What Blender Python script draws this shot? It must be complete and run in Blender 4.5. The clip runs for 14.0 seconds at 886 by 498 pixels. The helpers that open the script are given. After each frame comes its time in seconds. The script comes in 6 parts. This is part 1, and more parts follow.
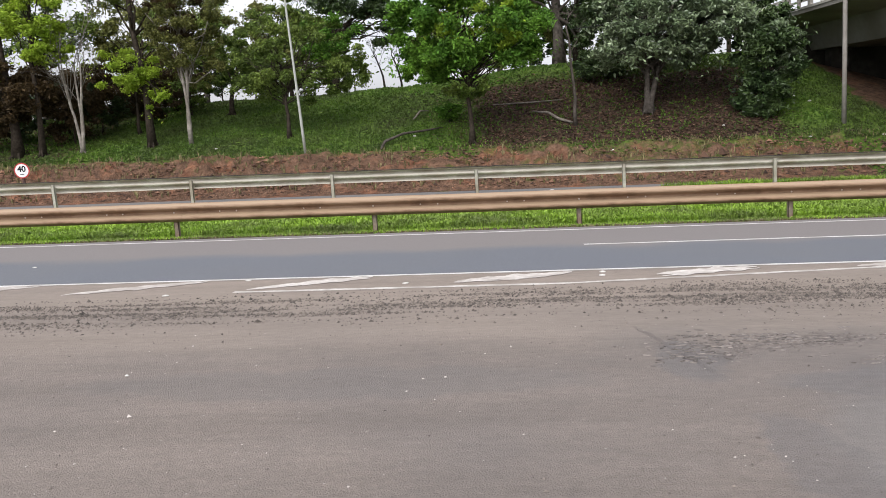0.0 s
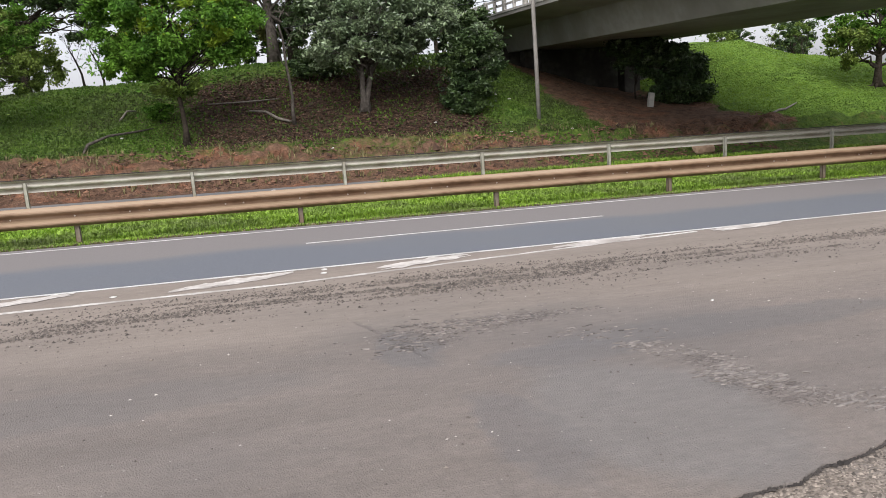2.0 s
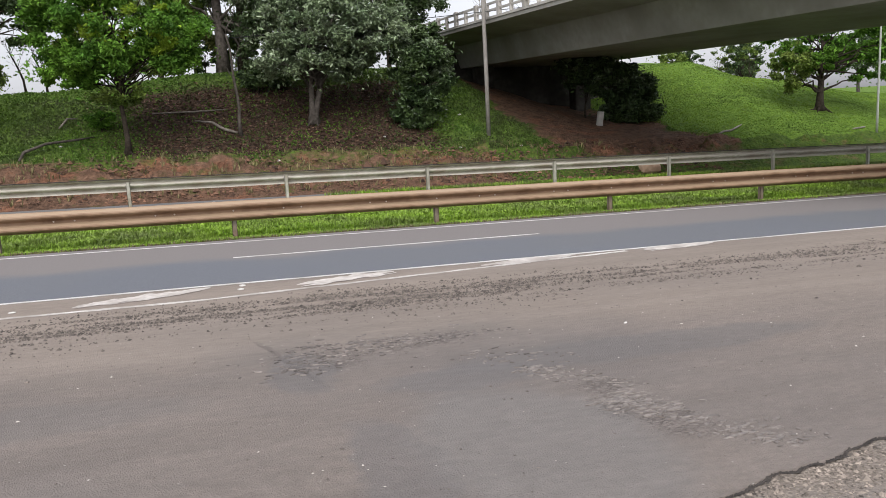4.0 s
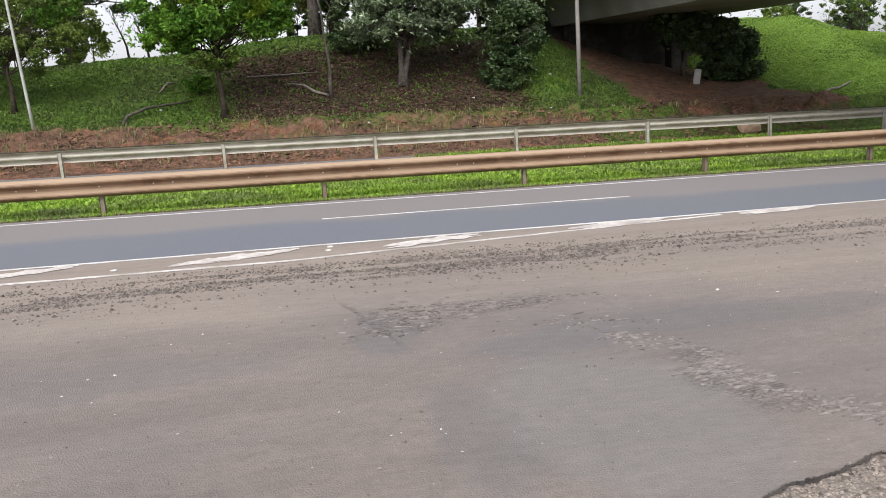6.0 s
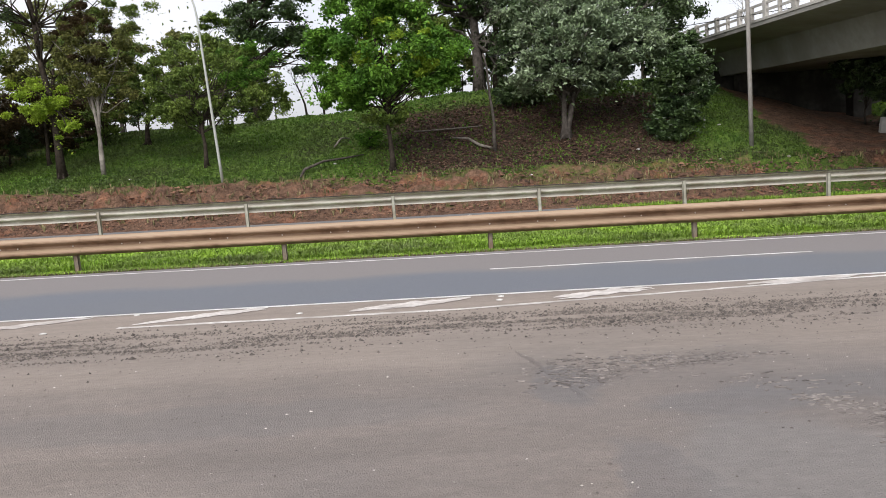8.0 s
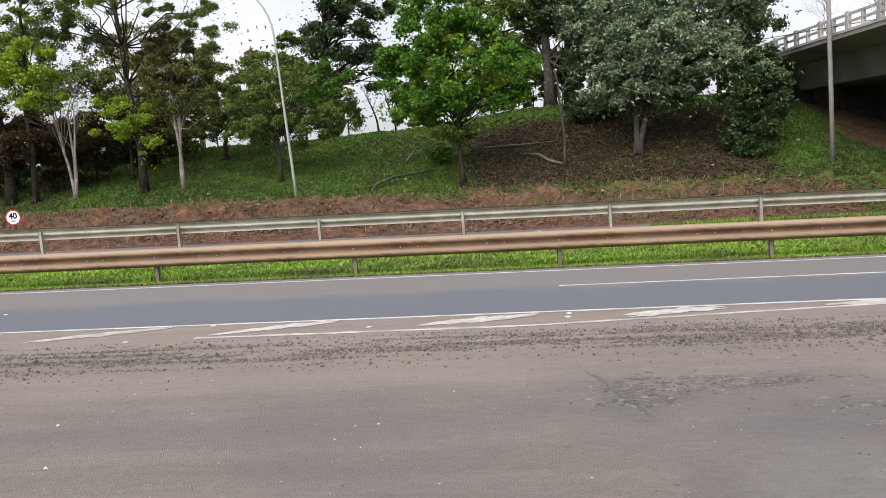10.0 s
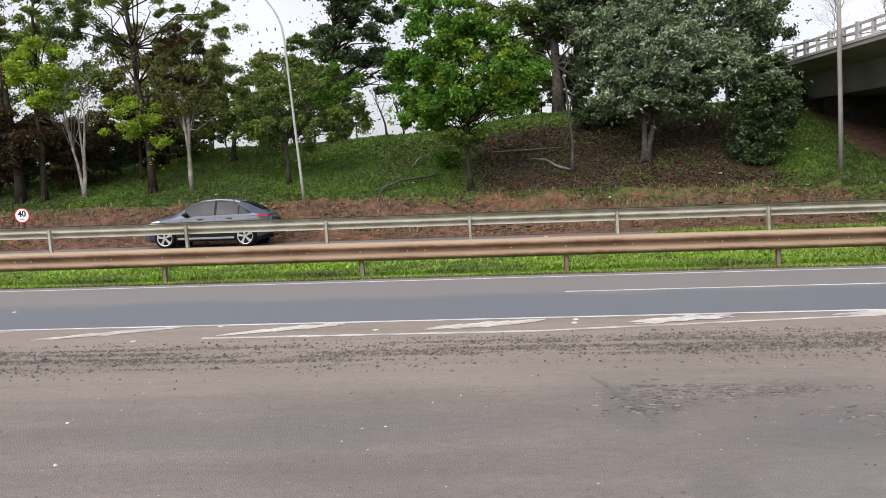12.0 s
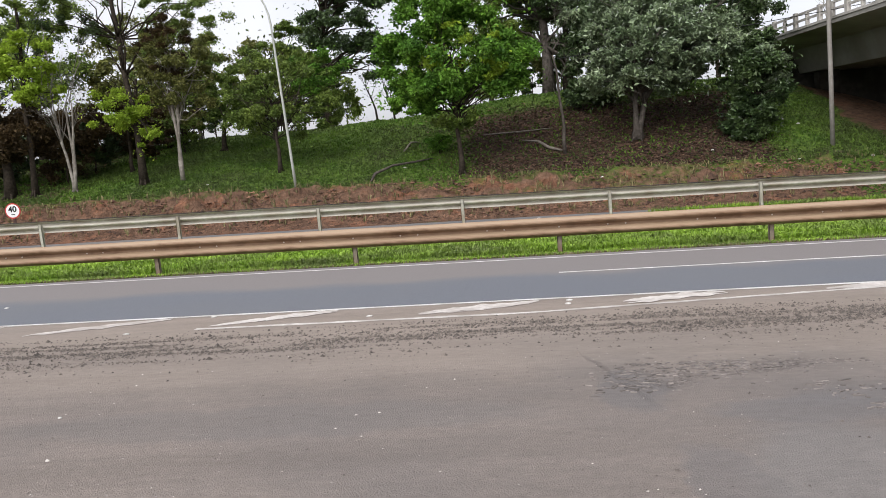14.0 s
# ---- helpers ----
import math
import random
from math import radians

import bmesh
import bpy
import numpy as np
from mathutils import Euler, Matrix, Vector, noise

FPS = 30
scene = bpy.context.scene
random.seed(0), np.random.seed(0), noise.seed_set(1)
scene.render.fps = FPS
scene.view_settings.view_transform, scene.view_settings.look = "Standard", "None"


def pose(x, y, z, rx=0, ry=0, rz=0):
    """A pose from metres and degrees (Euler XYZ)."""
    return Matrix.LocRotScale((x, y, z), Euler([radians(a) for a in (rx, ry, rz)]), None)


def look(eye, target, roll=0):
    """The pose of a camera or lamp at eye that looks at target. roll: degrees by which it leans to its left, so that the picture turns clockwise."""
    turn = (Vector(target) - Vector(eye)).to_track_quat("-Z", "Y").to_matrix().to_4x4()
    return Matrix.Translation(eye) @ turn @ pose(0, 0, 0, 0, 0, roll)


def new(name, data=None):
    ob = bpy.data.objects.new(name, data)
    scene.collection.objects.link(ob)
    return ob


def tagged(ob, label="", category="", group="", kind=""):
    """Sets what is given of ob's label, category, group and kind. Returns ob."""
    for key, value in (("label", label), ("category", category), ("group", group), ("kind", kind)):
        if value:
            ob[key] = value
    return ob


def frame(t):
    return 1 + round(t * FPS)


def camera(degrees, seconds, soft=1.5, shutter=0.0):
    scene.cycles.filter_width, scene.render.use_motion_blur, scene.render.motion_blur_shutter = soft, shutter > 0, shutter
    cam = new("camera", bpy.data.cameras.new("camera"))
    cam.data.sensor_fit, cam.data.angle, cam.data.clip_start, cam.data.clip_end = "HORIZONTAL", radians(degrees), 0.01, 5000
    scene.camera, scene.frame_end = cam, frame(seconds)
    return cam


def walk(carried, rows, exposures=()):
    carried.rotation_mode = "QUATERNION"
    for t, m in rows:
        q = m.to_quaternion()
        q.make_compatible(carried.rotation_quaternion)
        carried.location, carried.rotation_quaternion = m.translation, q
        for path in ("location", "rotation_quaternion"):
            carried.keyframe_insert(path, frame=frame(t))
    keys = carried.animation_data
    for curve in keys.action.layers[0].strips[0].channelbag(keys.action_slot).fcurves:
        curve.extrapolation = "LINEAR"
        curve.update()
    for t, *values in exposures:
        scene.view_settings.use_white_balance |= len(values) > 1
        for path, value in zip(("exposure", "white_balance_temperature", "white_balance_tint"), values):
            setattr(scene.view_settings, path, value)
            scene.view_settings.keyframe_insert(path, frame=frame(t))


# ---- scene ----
cam = camera(57.0, 14.0, soft=0.6)
PATH = [
    (0, (-1.577, -15.816, 2.29), (-1.715, -13.847, 1.965), -3.8),
    (0.5, (-1.584, -15.818, 2.28), (-1.681, -13.846, 1.961), -4.7),
    (1, (-1.542, -15.84, 2.284), (-1.496, -13.87, 1.945), -4.8),
    (1.5, (-1.488, -15.807, 2.283), (-1.188, -13.859, 1.942), -4.4),
    (2, (-1.46, -15.76, 2.27), (-0.951, -13.862, 1.898), -4.2),
    (2.1, (-1.447, -15.745, 2.272), (-0.899, -13.859, 1.895), -4.3),
    (2.2, (-1.44, -15.76, 2.277), (-0.853, -13.883, 1.910), -4.0),
    (4.3, (-1.017, -15.647, 2.229), (-0.408, -13.773, 1.887), -2.8),
    (4.5, (-1.017, -15.666, 2.234), (-0.486, -13.771, 1.877), -2.9),
    (5, (-1.017, -15.729, 2.211), (-0.651, -13.803, 1.812), -3.1),
    (5.5, (-1.01, -15.713, 2.222), (-0.664, -13.785, 1.815), -3.2),
    (6, (-0.983, -15.599, 2.224), (-0.589, -13.684, 1.802), -3.7),
    (6.5, (-1.048, -15.681, 2.242), (-0.714, -13.744, 1.87), -4.2),
    (7, (-1.106, -15.737, 2.254), (-0.909, -13.775, 1.92), -4.5),
    (7.5, (-1.14, -15.762, 2.262), (-1.044, -13.786, 1.965), -4.6),
    (8, (-1.158, -15.676, 2.245), (-1.13, -13.695, 1.973), -4.4),
    (8.5, (-1.162, -15.735, 2.254), (-1.202, -13.755, 1.977), -4.5),
    (9, (-1.145, -15.711, 2.25), (-1.233, -13.732, 1.981), -4.7),
    (9.2, (-1.139, -15.713, 2.256), (-1.251, -13.733, 1.995), -4.9),
    (11.3, (-1.159, -15.751, 2.263), (-1.312, -13.765, 2.081), -4.0),
    (11.5, (-1.158, -15.751, 2.272), (-1.306, -13.766, 2.081), -3.7),
    (12, (-1.165, -15.756, 2.266), (-1.317, -13.773, 2.054), -3.6),
    (12.5, (-1.163, -15.711, 2.258), (-1.325, -13.73, 2.03), -4.0),
    (13, (-1.152, -15.713, 2.259), (-1.309, -13.734, 2.016), -4.5),
    (13.5, (-1.143, -15.71, 2.254), (-1.293, -13.732, 2.0), -4.8),
    (14, (-1.135, -15.72, 2.256), (-1.277, -13.741, 2.005), -5.1),
]
walk(cam, [(t, look(eye, target, roll)) for t, eye, target, roll in PATH], exposures=[(0, 0.69), (2, 0.69), (4.3, 0.58), (5, 0.70), (6, 0.81), (7, 0.72), (8, 0.67), (9, 0.65), (11.5, 0.62), (14, 0.62)])

# ---- world, sun, exposure ----
world = bpy.data.worlds.new("overcast")
scene.world = world
world.use_nodes = True
wn, wl = world.node_tree.nodes, world.node_tree.links
sky = wn.new("ShaderNodeTexSky")
sky.sky_type, sky.sun_disc = "NISHITA", False
sky.sun_elevation, sky.sun_rotation = radians(46), radians(202)
sky.air_density, sky.dust_density, sky.ozone_density = 1.0, 1.0, 2.0
veil = wn.new("ShaderNodeHueSaturation")
veil.inputs["Saturation"].default_value = 0.12
wl.new(sky.outputs[0], veil.inputs["Color"])
cloud_noise = wn.new("ShaderNodeTexNoise")
cloud_noise.inputs["Scale"].default_value, cloud_noise.inputs["Detail"].default_value = 3.0, 5
cloud_mix = wn.new("ShaderNodeMix")
cloud_mix.data_type, cloud_mix.blend_type = "RGBA", "MULTIPLY"
cloud_ramp = wn.new("ShaderNodeValToRGB")
cloud_ramp.color_ramp.elements[0].position, cloud_ramp.color_ramp.elements[0].color = 0.3, (0.76, 0.77, 0.84, 1)
cloud_ramp.color_ramp.elements[1].position, cloud_ramp.color_ramp.elements[1].color = 0.7, (0.98, 0.97, 1.02, 1)
wl.new(cloud_noise.outputs["Fac"], cloud_ramp.inputs[0])
cloud_mix.inputs["Factor"].default_value = 1.0
# an overcast sky is dimmer at the horizon than overhead
sky_at = wn.new("ShaderNodeTexCoord")
sky_up = wn.new("ShaderNodeSeparateXYZ")
wl.new(sky_at.outputs["Generated"], sky_up.inputs[0])
dome = wn.new("ShaderNodeMapRange")
dome.inputs["From Min"].default_value, dome.inputs["From Max"].default_value = 0.0, 1.0
dome.inputs["To Min"].default_value, dome.inputs["To Max"].default_value = 0.56, 1.9
wl.new(sky_up.outputs["Z"], dome.inputs["Value"])
graded = wn.new("ShaderNodeVectorMath")
graded.operation = "SCALE"
wl.new(veil.outputs[0], graded.inputs[0])
wl.new(dome.outputs[0], graded.inputs["Scale"])
wl.new(graded.outputs[0], cloud_mix.inputs["A"])
wl.new(cloud_ramp.outputs[0], cloud_mix.inputs["B"])
wl.new(cloud_mix.outputs["Result"], wn["Background"].inputs["Color"])
wn["Background"].inputs["Strength"].default_value = 0.15
sun = new("sun", bpy.data.lights.new("sun", "SUN"))
sun.data.energy, sun.data.angle, sun.data.color = 1.5, radians(60), (1.0, 0.97, 0.92)
sun.matrix_world = look((-18, -44, 50), (0, 0, 0))

# ---- materials ----


def mat(name, c1, c2=None, scale=8.0, rough=0.8, metal=0.0, bump=0.0, bump_scale=None, c3=None, big=0.6, island=0.0,
        spec=0.5, coords="Object", trans=0.0, coat=0.0):
    """A surface with grain at two scales: c1 to c2 by fine noise, towards c3 by broad noise; island: spread of brightness leaf by leaf."""
    m = bpy.data.materials.new(name)
    m.use_nodes = True
    nt = m.node_tree
    n, l = nt.nodes, nt.links
    b = n["Principled BSDF"]
    b.inputs["Roughness"].default_value, b.inputs["Metallic"].default_value = rough, metal
    b.inputs["Specular IOR Level"].default_value = spec
    b.inputs["Coat Weight"].default_value = coat
    b.inputs["Coat Roughness"].default_value = 0.05
    tc = n.new("ShaderNodeTexCoord")
    fine = n.new("ShaderNodeTexNoise")
    fine.inputs["Scale"].default_value, fine.inputs["Detail"].default_value = scale, 6
    l.new(tc.outputs[coords], fine.inputs["Vector"])
    ramp = n.new("ShaderNodeValToRGB")
    ramp.color_ramp.elements[0].position, ramp.color_ramp.elements[1].position = 0.32, 0.68
    ramp.color_ramp.elements[0].color = (*c1, 1)
    ramp.color_ramp.elements[1].color = (*(c2 or c1), 1)
    l.new(fine.outputs["Fac"], ramp.inputs[0])
    out = ramp.outputs[0]
    if c3:
        broad = n.new("ShaderNodeTexNoise")
        broad.inputs["Scale"].default_value, broad.inputs["Detail"].default_value = big, 4
        l.new(tc.outputs[coords], broad.inputs["Vector"])
        br = n.new("ShaderNodeValToRGB")
        br.color_ramp.elements[0].position, br.color_ramp.elements[1].position = 0.42, 0.66
        l.new(broad.outputs["Fac"], br.inputs[0])
        mx = n.new("ShaderNodeMix")
        mx.data_type = "RGBA"
        l.new(br.outputs[0], mx.inputs["Factor"])
        l.new(out, mx.inputs["A"])
        mx.inputs["B"].default_value = (*c3, 1)
        out = mx.outputs["Result"]
    if island:
        ge = n.new("ShaderNodeNewGeometry")
        mr = n.new("ShaderNodeMapRange")
        mr.inputs["To Min"].default_value, mr.inputs["To Max"].default_value = 1 - island, 1 + island
        l.new(ge.outputs["Random Per Island"], mr.inputs["Value"])
        hs = n.new("ShaderNodeHueSaturation")
        l.new(out, hs.inputs["Color"])
        l.new(mr.outputs[0], hs.inputs["Value"])
        out = hs.outputs[0]
    l.new(out, b.inputs["Base Color"])
    if bump:
        bn = n.new("ShaderNodeTexNoise")
        bn.inputs["Scale"].default_value, bn.inputs["Detail"].default_value = bump_scale or scale * 3, 4
        l.new(tc.outputs[coords], bn.inputs["Vector"])
        bp = n.new("ShaderNodeBump")
        bp.inputs["Strength"].default_value, bp.inputs["Distance"].default_value = bump, 0.02
        l.new(bn.outputs["Fac"], bp.inputs["Height"])
        l.new(bp.outputs[0], b.inputs["Normal"])
    if trans:
        tr = n.new("ShaderNodeBsdfTranslucent")
        l.new(out, tr.inputs["Color"])
        ms = n.new("ShaderNodeMixShader")
        ms.inputs[0].default_value = trans
        l.new(b.outputs[0], ms.inputs[1])
        l.new(tr.outputs[0], ms.inputs[2])
        l.new(ms.outputs[0], n["Material Output"].inputs["Surface"])
    return m


M = {}
M["asphalt"] = mat("asphalt_carriageway", (0.128, 0.135, 0.151), (0.163, 0.170, 0.187), 45, 0.85, bump=0.25, bump_scale=220, c3=(0.154, 0.157, 0.165), big=0.25, spec=0.3)
def two_lanes(m):
    """The lane beside the grass is an older, warmer grey than the lane before it."""
    n, l = m.node_tree.nodes, m.node_tree.links
    b = n["Principled BSDF"]
    base = b.inputs["Base Color"].links[0].from_socket
    ge = n.new("ShaderNodeNewGeometry")
    sp = n.new("ShaderNodeSeparateXYZ")
    l.new(ge.outputs["Position"], sp.inputs[0])
    wob = n.new("ShaderNodeTexNoise")
    wob.inputs["Scale"].default_value, wob.inputs["Detail"].default_value = 0.5, 5
    l.new(ge.outputs["Position"], wob.inputs["Vector"])
    ad = n.new("ShaderNodeMath")
    ad.operation = "MULTIPLY_ADD"
    l.new(wob.outputs["Fac"], ad.inputs[0])
    ad.inputs[1].default_value = 1.6
    l.new(sp.outputs["Y"], ad.inputs[2])
    mr = n.new("ShaderNodeMapRange")
    mr.inputs["From Min"].default_value, mr.inputs["From Max"].default_value = -3.3, -2.6
    l.new(ad.outputs[0], mr.inputs["Value"])
    mx = n.new("ShaderNodeMix")
    mx.data_type = "RGBA"
    l.new(mr.outputs[0], mx.inputs["Factor"])
    l.new(base, mx.inputs["A"])
    mx.inputs["B"].default_value = (0.207, 0.187, 0.178, 1)
    l.new(mx.outputs["Result"], b.inputs["Base Color"])


two_lanes(M["asphalt"])
M["asphalt_far"] = mat("asphalt_far_road", (0.12, 0.118, 0.118), (0.16, 0.155, 0.15), 40, 0.85, c3=(0.17, 0.155, 0.14), big=0.3)
M["paint"] = mat("road_paint", (0.62, 0.60, 0.57), (0.78, 0.76, 0.73), 25, 0.6, c3=(0.48, 0.45, 0.41), big=3.0)
M["paint_worn"] = mat("worn_road_paint", (0.46, 0.42, 0.38), (0.74, 0.70, 0.65), 14, 0.7, c3=(0.36, 0.32, 0.28), big=2.2)
M["sand"] = mat("pale_sand", (0.50, 0.455, 0.41), (0.70, 0.65, 0.60), 18, 0.9, bump=0.3, c3=(0.40, 0.35, 0.31), big=2.5)
M["stone"] = mat("gravel_stone", (0.062, 0.053, 0.046), (0.20, 0.167, 0.142), 20, 0.9, island=0.5)
M["white_chip"] = mat("white_chip", (0.40, 0.38, 0.35), (0.62, 0.60, 0.56), 30, 0.7)
M["rail_rust"] = mat("dusty_brown_steel", (0.155, 0.092, 0.053), (0.25, 0.155, 0.095), 6, 0.6, 0.0, c3=(0.29, 0.195, 0.125), big=1.2, spec=0.3)
M["rail_zinc"] = mat("galvanised_steel", (0.35, 0.325, 0.28), (0.50, 0.47, 0.415), 9, 0.5, 0.15, c3=(0.30, 0.255, 0.205), big=1.5)
M["post_brown"] = mat("brown_steel_post", (0.17, 0.135, 0.10), (0.27, 0.22, 0.17), 12, 0.7, c3=(0.20, 0.12, 0.08), big=4)
M["bolt"] = mat("zinc_bolt", (0.55, 0.5, 0.45), (0.7, 0.66, 0.6), 30, 0.4, 0.5)
M["concrete"] = mat("bridge_concrete", (0.28, 0.265, 0.235), (0.33, 0.315, 0.285), 3, 0.85, bump=0.15, bump_scale=30, c3=(0.23, 0.215, 0.19), spec=0.2, big=0.35)
M["concrete_pale"] = mat("pale_concrete", (0.42, 0.40, 0.36), (0.52, 0.49, 0.45), 5, 0.85, c3=(0.30, 0.28, 0.25), big=0.8)
M["pole_grey"] = mat("weathered_pole", (0.22, 0.20, 0.175), (0.32, 0.30, 0.27), 5, 0.8, c3=(0.24, 0.22, 0.2), big=1.0)
M["pole_pale"] = mat("galvanised_pole", (0.36, 0.37, 0.33), (0.46, 0.47, 0.43), 6, 0.5, 0.2)
M["black"] = mat("matt_black", (0.008, 0.008, 0.009), (0.013, 0.013, 0.014), 30, 0.6, spec=0.2)
# bridge concrete with the gloom under the deck put into its base colour
M["concrete_shaded"] = mat("shaded_concrete", (0.05, 0.045, 0.039), (0.10, 0.092, 0.08), 3, 0.9, c3=(0.04, 0.035, 0.03), spec=0.1)
M["tar"] = mat("dark_broken_edge", (0.025, 0.021, 0.019), (0.07, 0.06, 0.053), 14, 0.95)
M["bark_dark"] = mat("dark_bark", (0.025, 0.02, 0.015), (0.065, 0.052, 0.04), 9, 0.95, spec=0.1, bump=0.7, bump_scale=14)
M["bark_pale"] = mat("pale_bark", (0.20, 0.175, 0.145), (0.36, 0.33, 0.285), 7, 0.95, bump=0.5, bump_scale=12, c3=(0.14, 0.12, 0.1), big=2)
M["bark_grey"] = mat("grey_bark", (0.05, 0.043, 0.036), (0.12, 0.103, 0.088), 8, 0.95, spec=0.1, bump=0.7, bump_scale=12)
M["leaf_bright"] = mat("bright_green_leaf", (0.21, 0.32, 0.03), (0.37, 0.49, 0.055), 0.9, 0.6, island=0.4, trans=0.35, spec=0.2)
M["leaf_mid"] = mat("mid_green_leaf", (0.09, 0.145, 0.028), (0.19, 0.25, 0.05), 0.8, 0.5, island=0.6, trans=0.25, spec=0.3)
M["leaf_maple"] = mat("fresh_green_leaf", (0.06, 0.15, 0.02), (0.15, 0.29, 0.035), 0.9, 0.6, island=0.6, trans=0.25, spec=0.2)
M["leaf_grey"] = mat("grey_green_leaf", (0.10, 0.15, 0.07), (0.24, 0.30, 0.165), 0.9, 0.33, island=0.65, trans=0.15, spec=0.7)
M["leaf_dark"] = mat("dark_green_leaf", (0.032, 0.06, 0.02), (0.075, 0.115, 0.036), 0.9, 0.45, island=0.65, trans=0.1, spec=0.4)
M["leaf_olive"] = mat("olive_leaf", (0.10, 0.115, 0.03), (0.19, 0.19, 0.052), 0.8, 0.5, island=0.6, trans=0.25, spec=0.3)
M["leaf_brown"] = mat("red_brown_leaf", (0.040, 0.028, 0.013), (0.085, 0.055, 0.024), 0.9, 0.6, island=0.45, trans=0.2, spec=0.2)
M["grass_blade"] = mat("grass_blade", (0.21, 0.35, 0.03), (0.34, 0.50, 0.06), 1.2, 0.6, island=0.35, trans=0.3, c3=(0.17, 0.22, 0.06), big=0.5)
M["grass_bank"] = mat("bank_grass_blade", (0.065, 0.135, 0.015), (0.13, 0.22, 0.026), 0.8, 0.65, island=0.5, trans=0.25, c3=(0.075, 0.095, 0.028), big=0.3)
M["litter"] = mat("fallen_leaf", (0.05, 0.028, 0.017), (0.14, 0.082, 0.05), 1.5, 0.8, island=0.6)
M["wood_pale"] = mat("dead_wood", (0.13, 0.11, 0.09), (0.23, 0.20, 0.165), 9, 0.9, bump=0.4)
M["rock"] = mat("tan_rock", (0.34, 0.22, 0.14), (0.46, 0.32, 0.22), 5, 0.9, bump=0.5)
M["red_paint"] = mat("red_car_paint", (0.46, 0.002, 0.014), (0.49, 0.003, 0.016), 3, 0.45, coat=0.25, spec=0.2)
M["grey_paint"] = mat("graphite_car_paint", (0.045, 0.052, 0.075), (0.052, 0.06, 0.085), 3, 0.35, 0.3, coat=0.8, spec=0.4)
M["glass"] = mat("tinted_glass", (0.012, 0.013, 0.016), (0.016, 0.017, 0.02), 2, 0.03, spec=0.3)
M["tyre"] = mat("tyre_rubber", (0.009, 0.009, 0.009), (0.015, 0.014, 0.014), 20, 0.85, spec=0.15)
M["alloy"] = mat("silver_alloy", (0.50, 0.49, 0.48), (0.58, 0.57, 0.56), 10, 0.35, 0.6)
M["chrome"] = mat("chrome", (0.8, 0.8, 0.8), (0.85, 0.85, 0.85), 5, 0.12, 0.9)
M["lamp_clear"] = mat("clear_lamp", (0.62, 0.62, 0.60), (0.75, 0.75, 0.73), 9, 0.12, 0.2)
M["lamp_red"] = mat("red_lamp", (0.35, 0.01, 0.012), (0.42, 0.015, 0.018), 9, 0.15)
M["plate"] = mat("plate_white", (0.6, 0.6, 0.6), (0.65, 0.65, 0.65), 9, 0.4)
M["sign_white"] = mat("sign_white", (0.75, 0.75, 0.75), (0.8, 0.8, 0.8), 9, 0.4)
M["sign_red"] = mat("sign_red", (0.45, 0.03, 0.03), (0.5, 0.04, 0.04), 9, 0.4)
M["brown_post"] = mat("dark_red_post", (0.06, 0.03, 0.025), (0.09, 0.05, 0.04), 9, 0.8)


def lit_top(m, colour):
    """Paler where the surface looks up: light from above put into the colour."""
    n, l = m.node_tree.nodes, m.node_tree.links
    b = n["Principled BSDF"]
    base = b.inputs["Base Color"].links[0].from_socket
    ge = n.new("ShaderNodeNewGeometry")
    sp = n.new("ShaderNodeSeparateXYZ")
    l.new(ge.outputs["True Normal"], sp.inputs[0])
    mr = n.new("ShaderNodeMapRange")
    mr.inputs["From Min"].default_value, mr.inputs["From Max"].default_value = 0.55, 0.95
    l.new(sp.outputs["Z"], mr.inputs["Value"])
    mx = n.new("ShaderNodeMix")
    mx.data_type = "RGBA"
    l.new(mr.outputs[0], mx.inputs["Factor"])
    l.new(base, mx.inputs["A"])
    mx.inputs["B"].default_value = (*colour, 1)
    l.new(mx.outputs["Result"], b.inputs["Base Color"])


lit_top(M["rail_rust"], (0.37, 0.265, 0.175))
lit_top(M["rail_zinc"], (0.50, 0.465, 0.40))


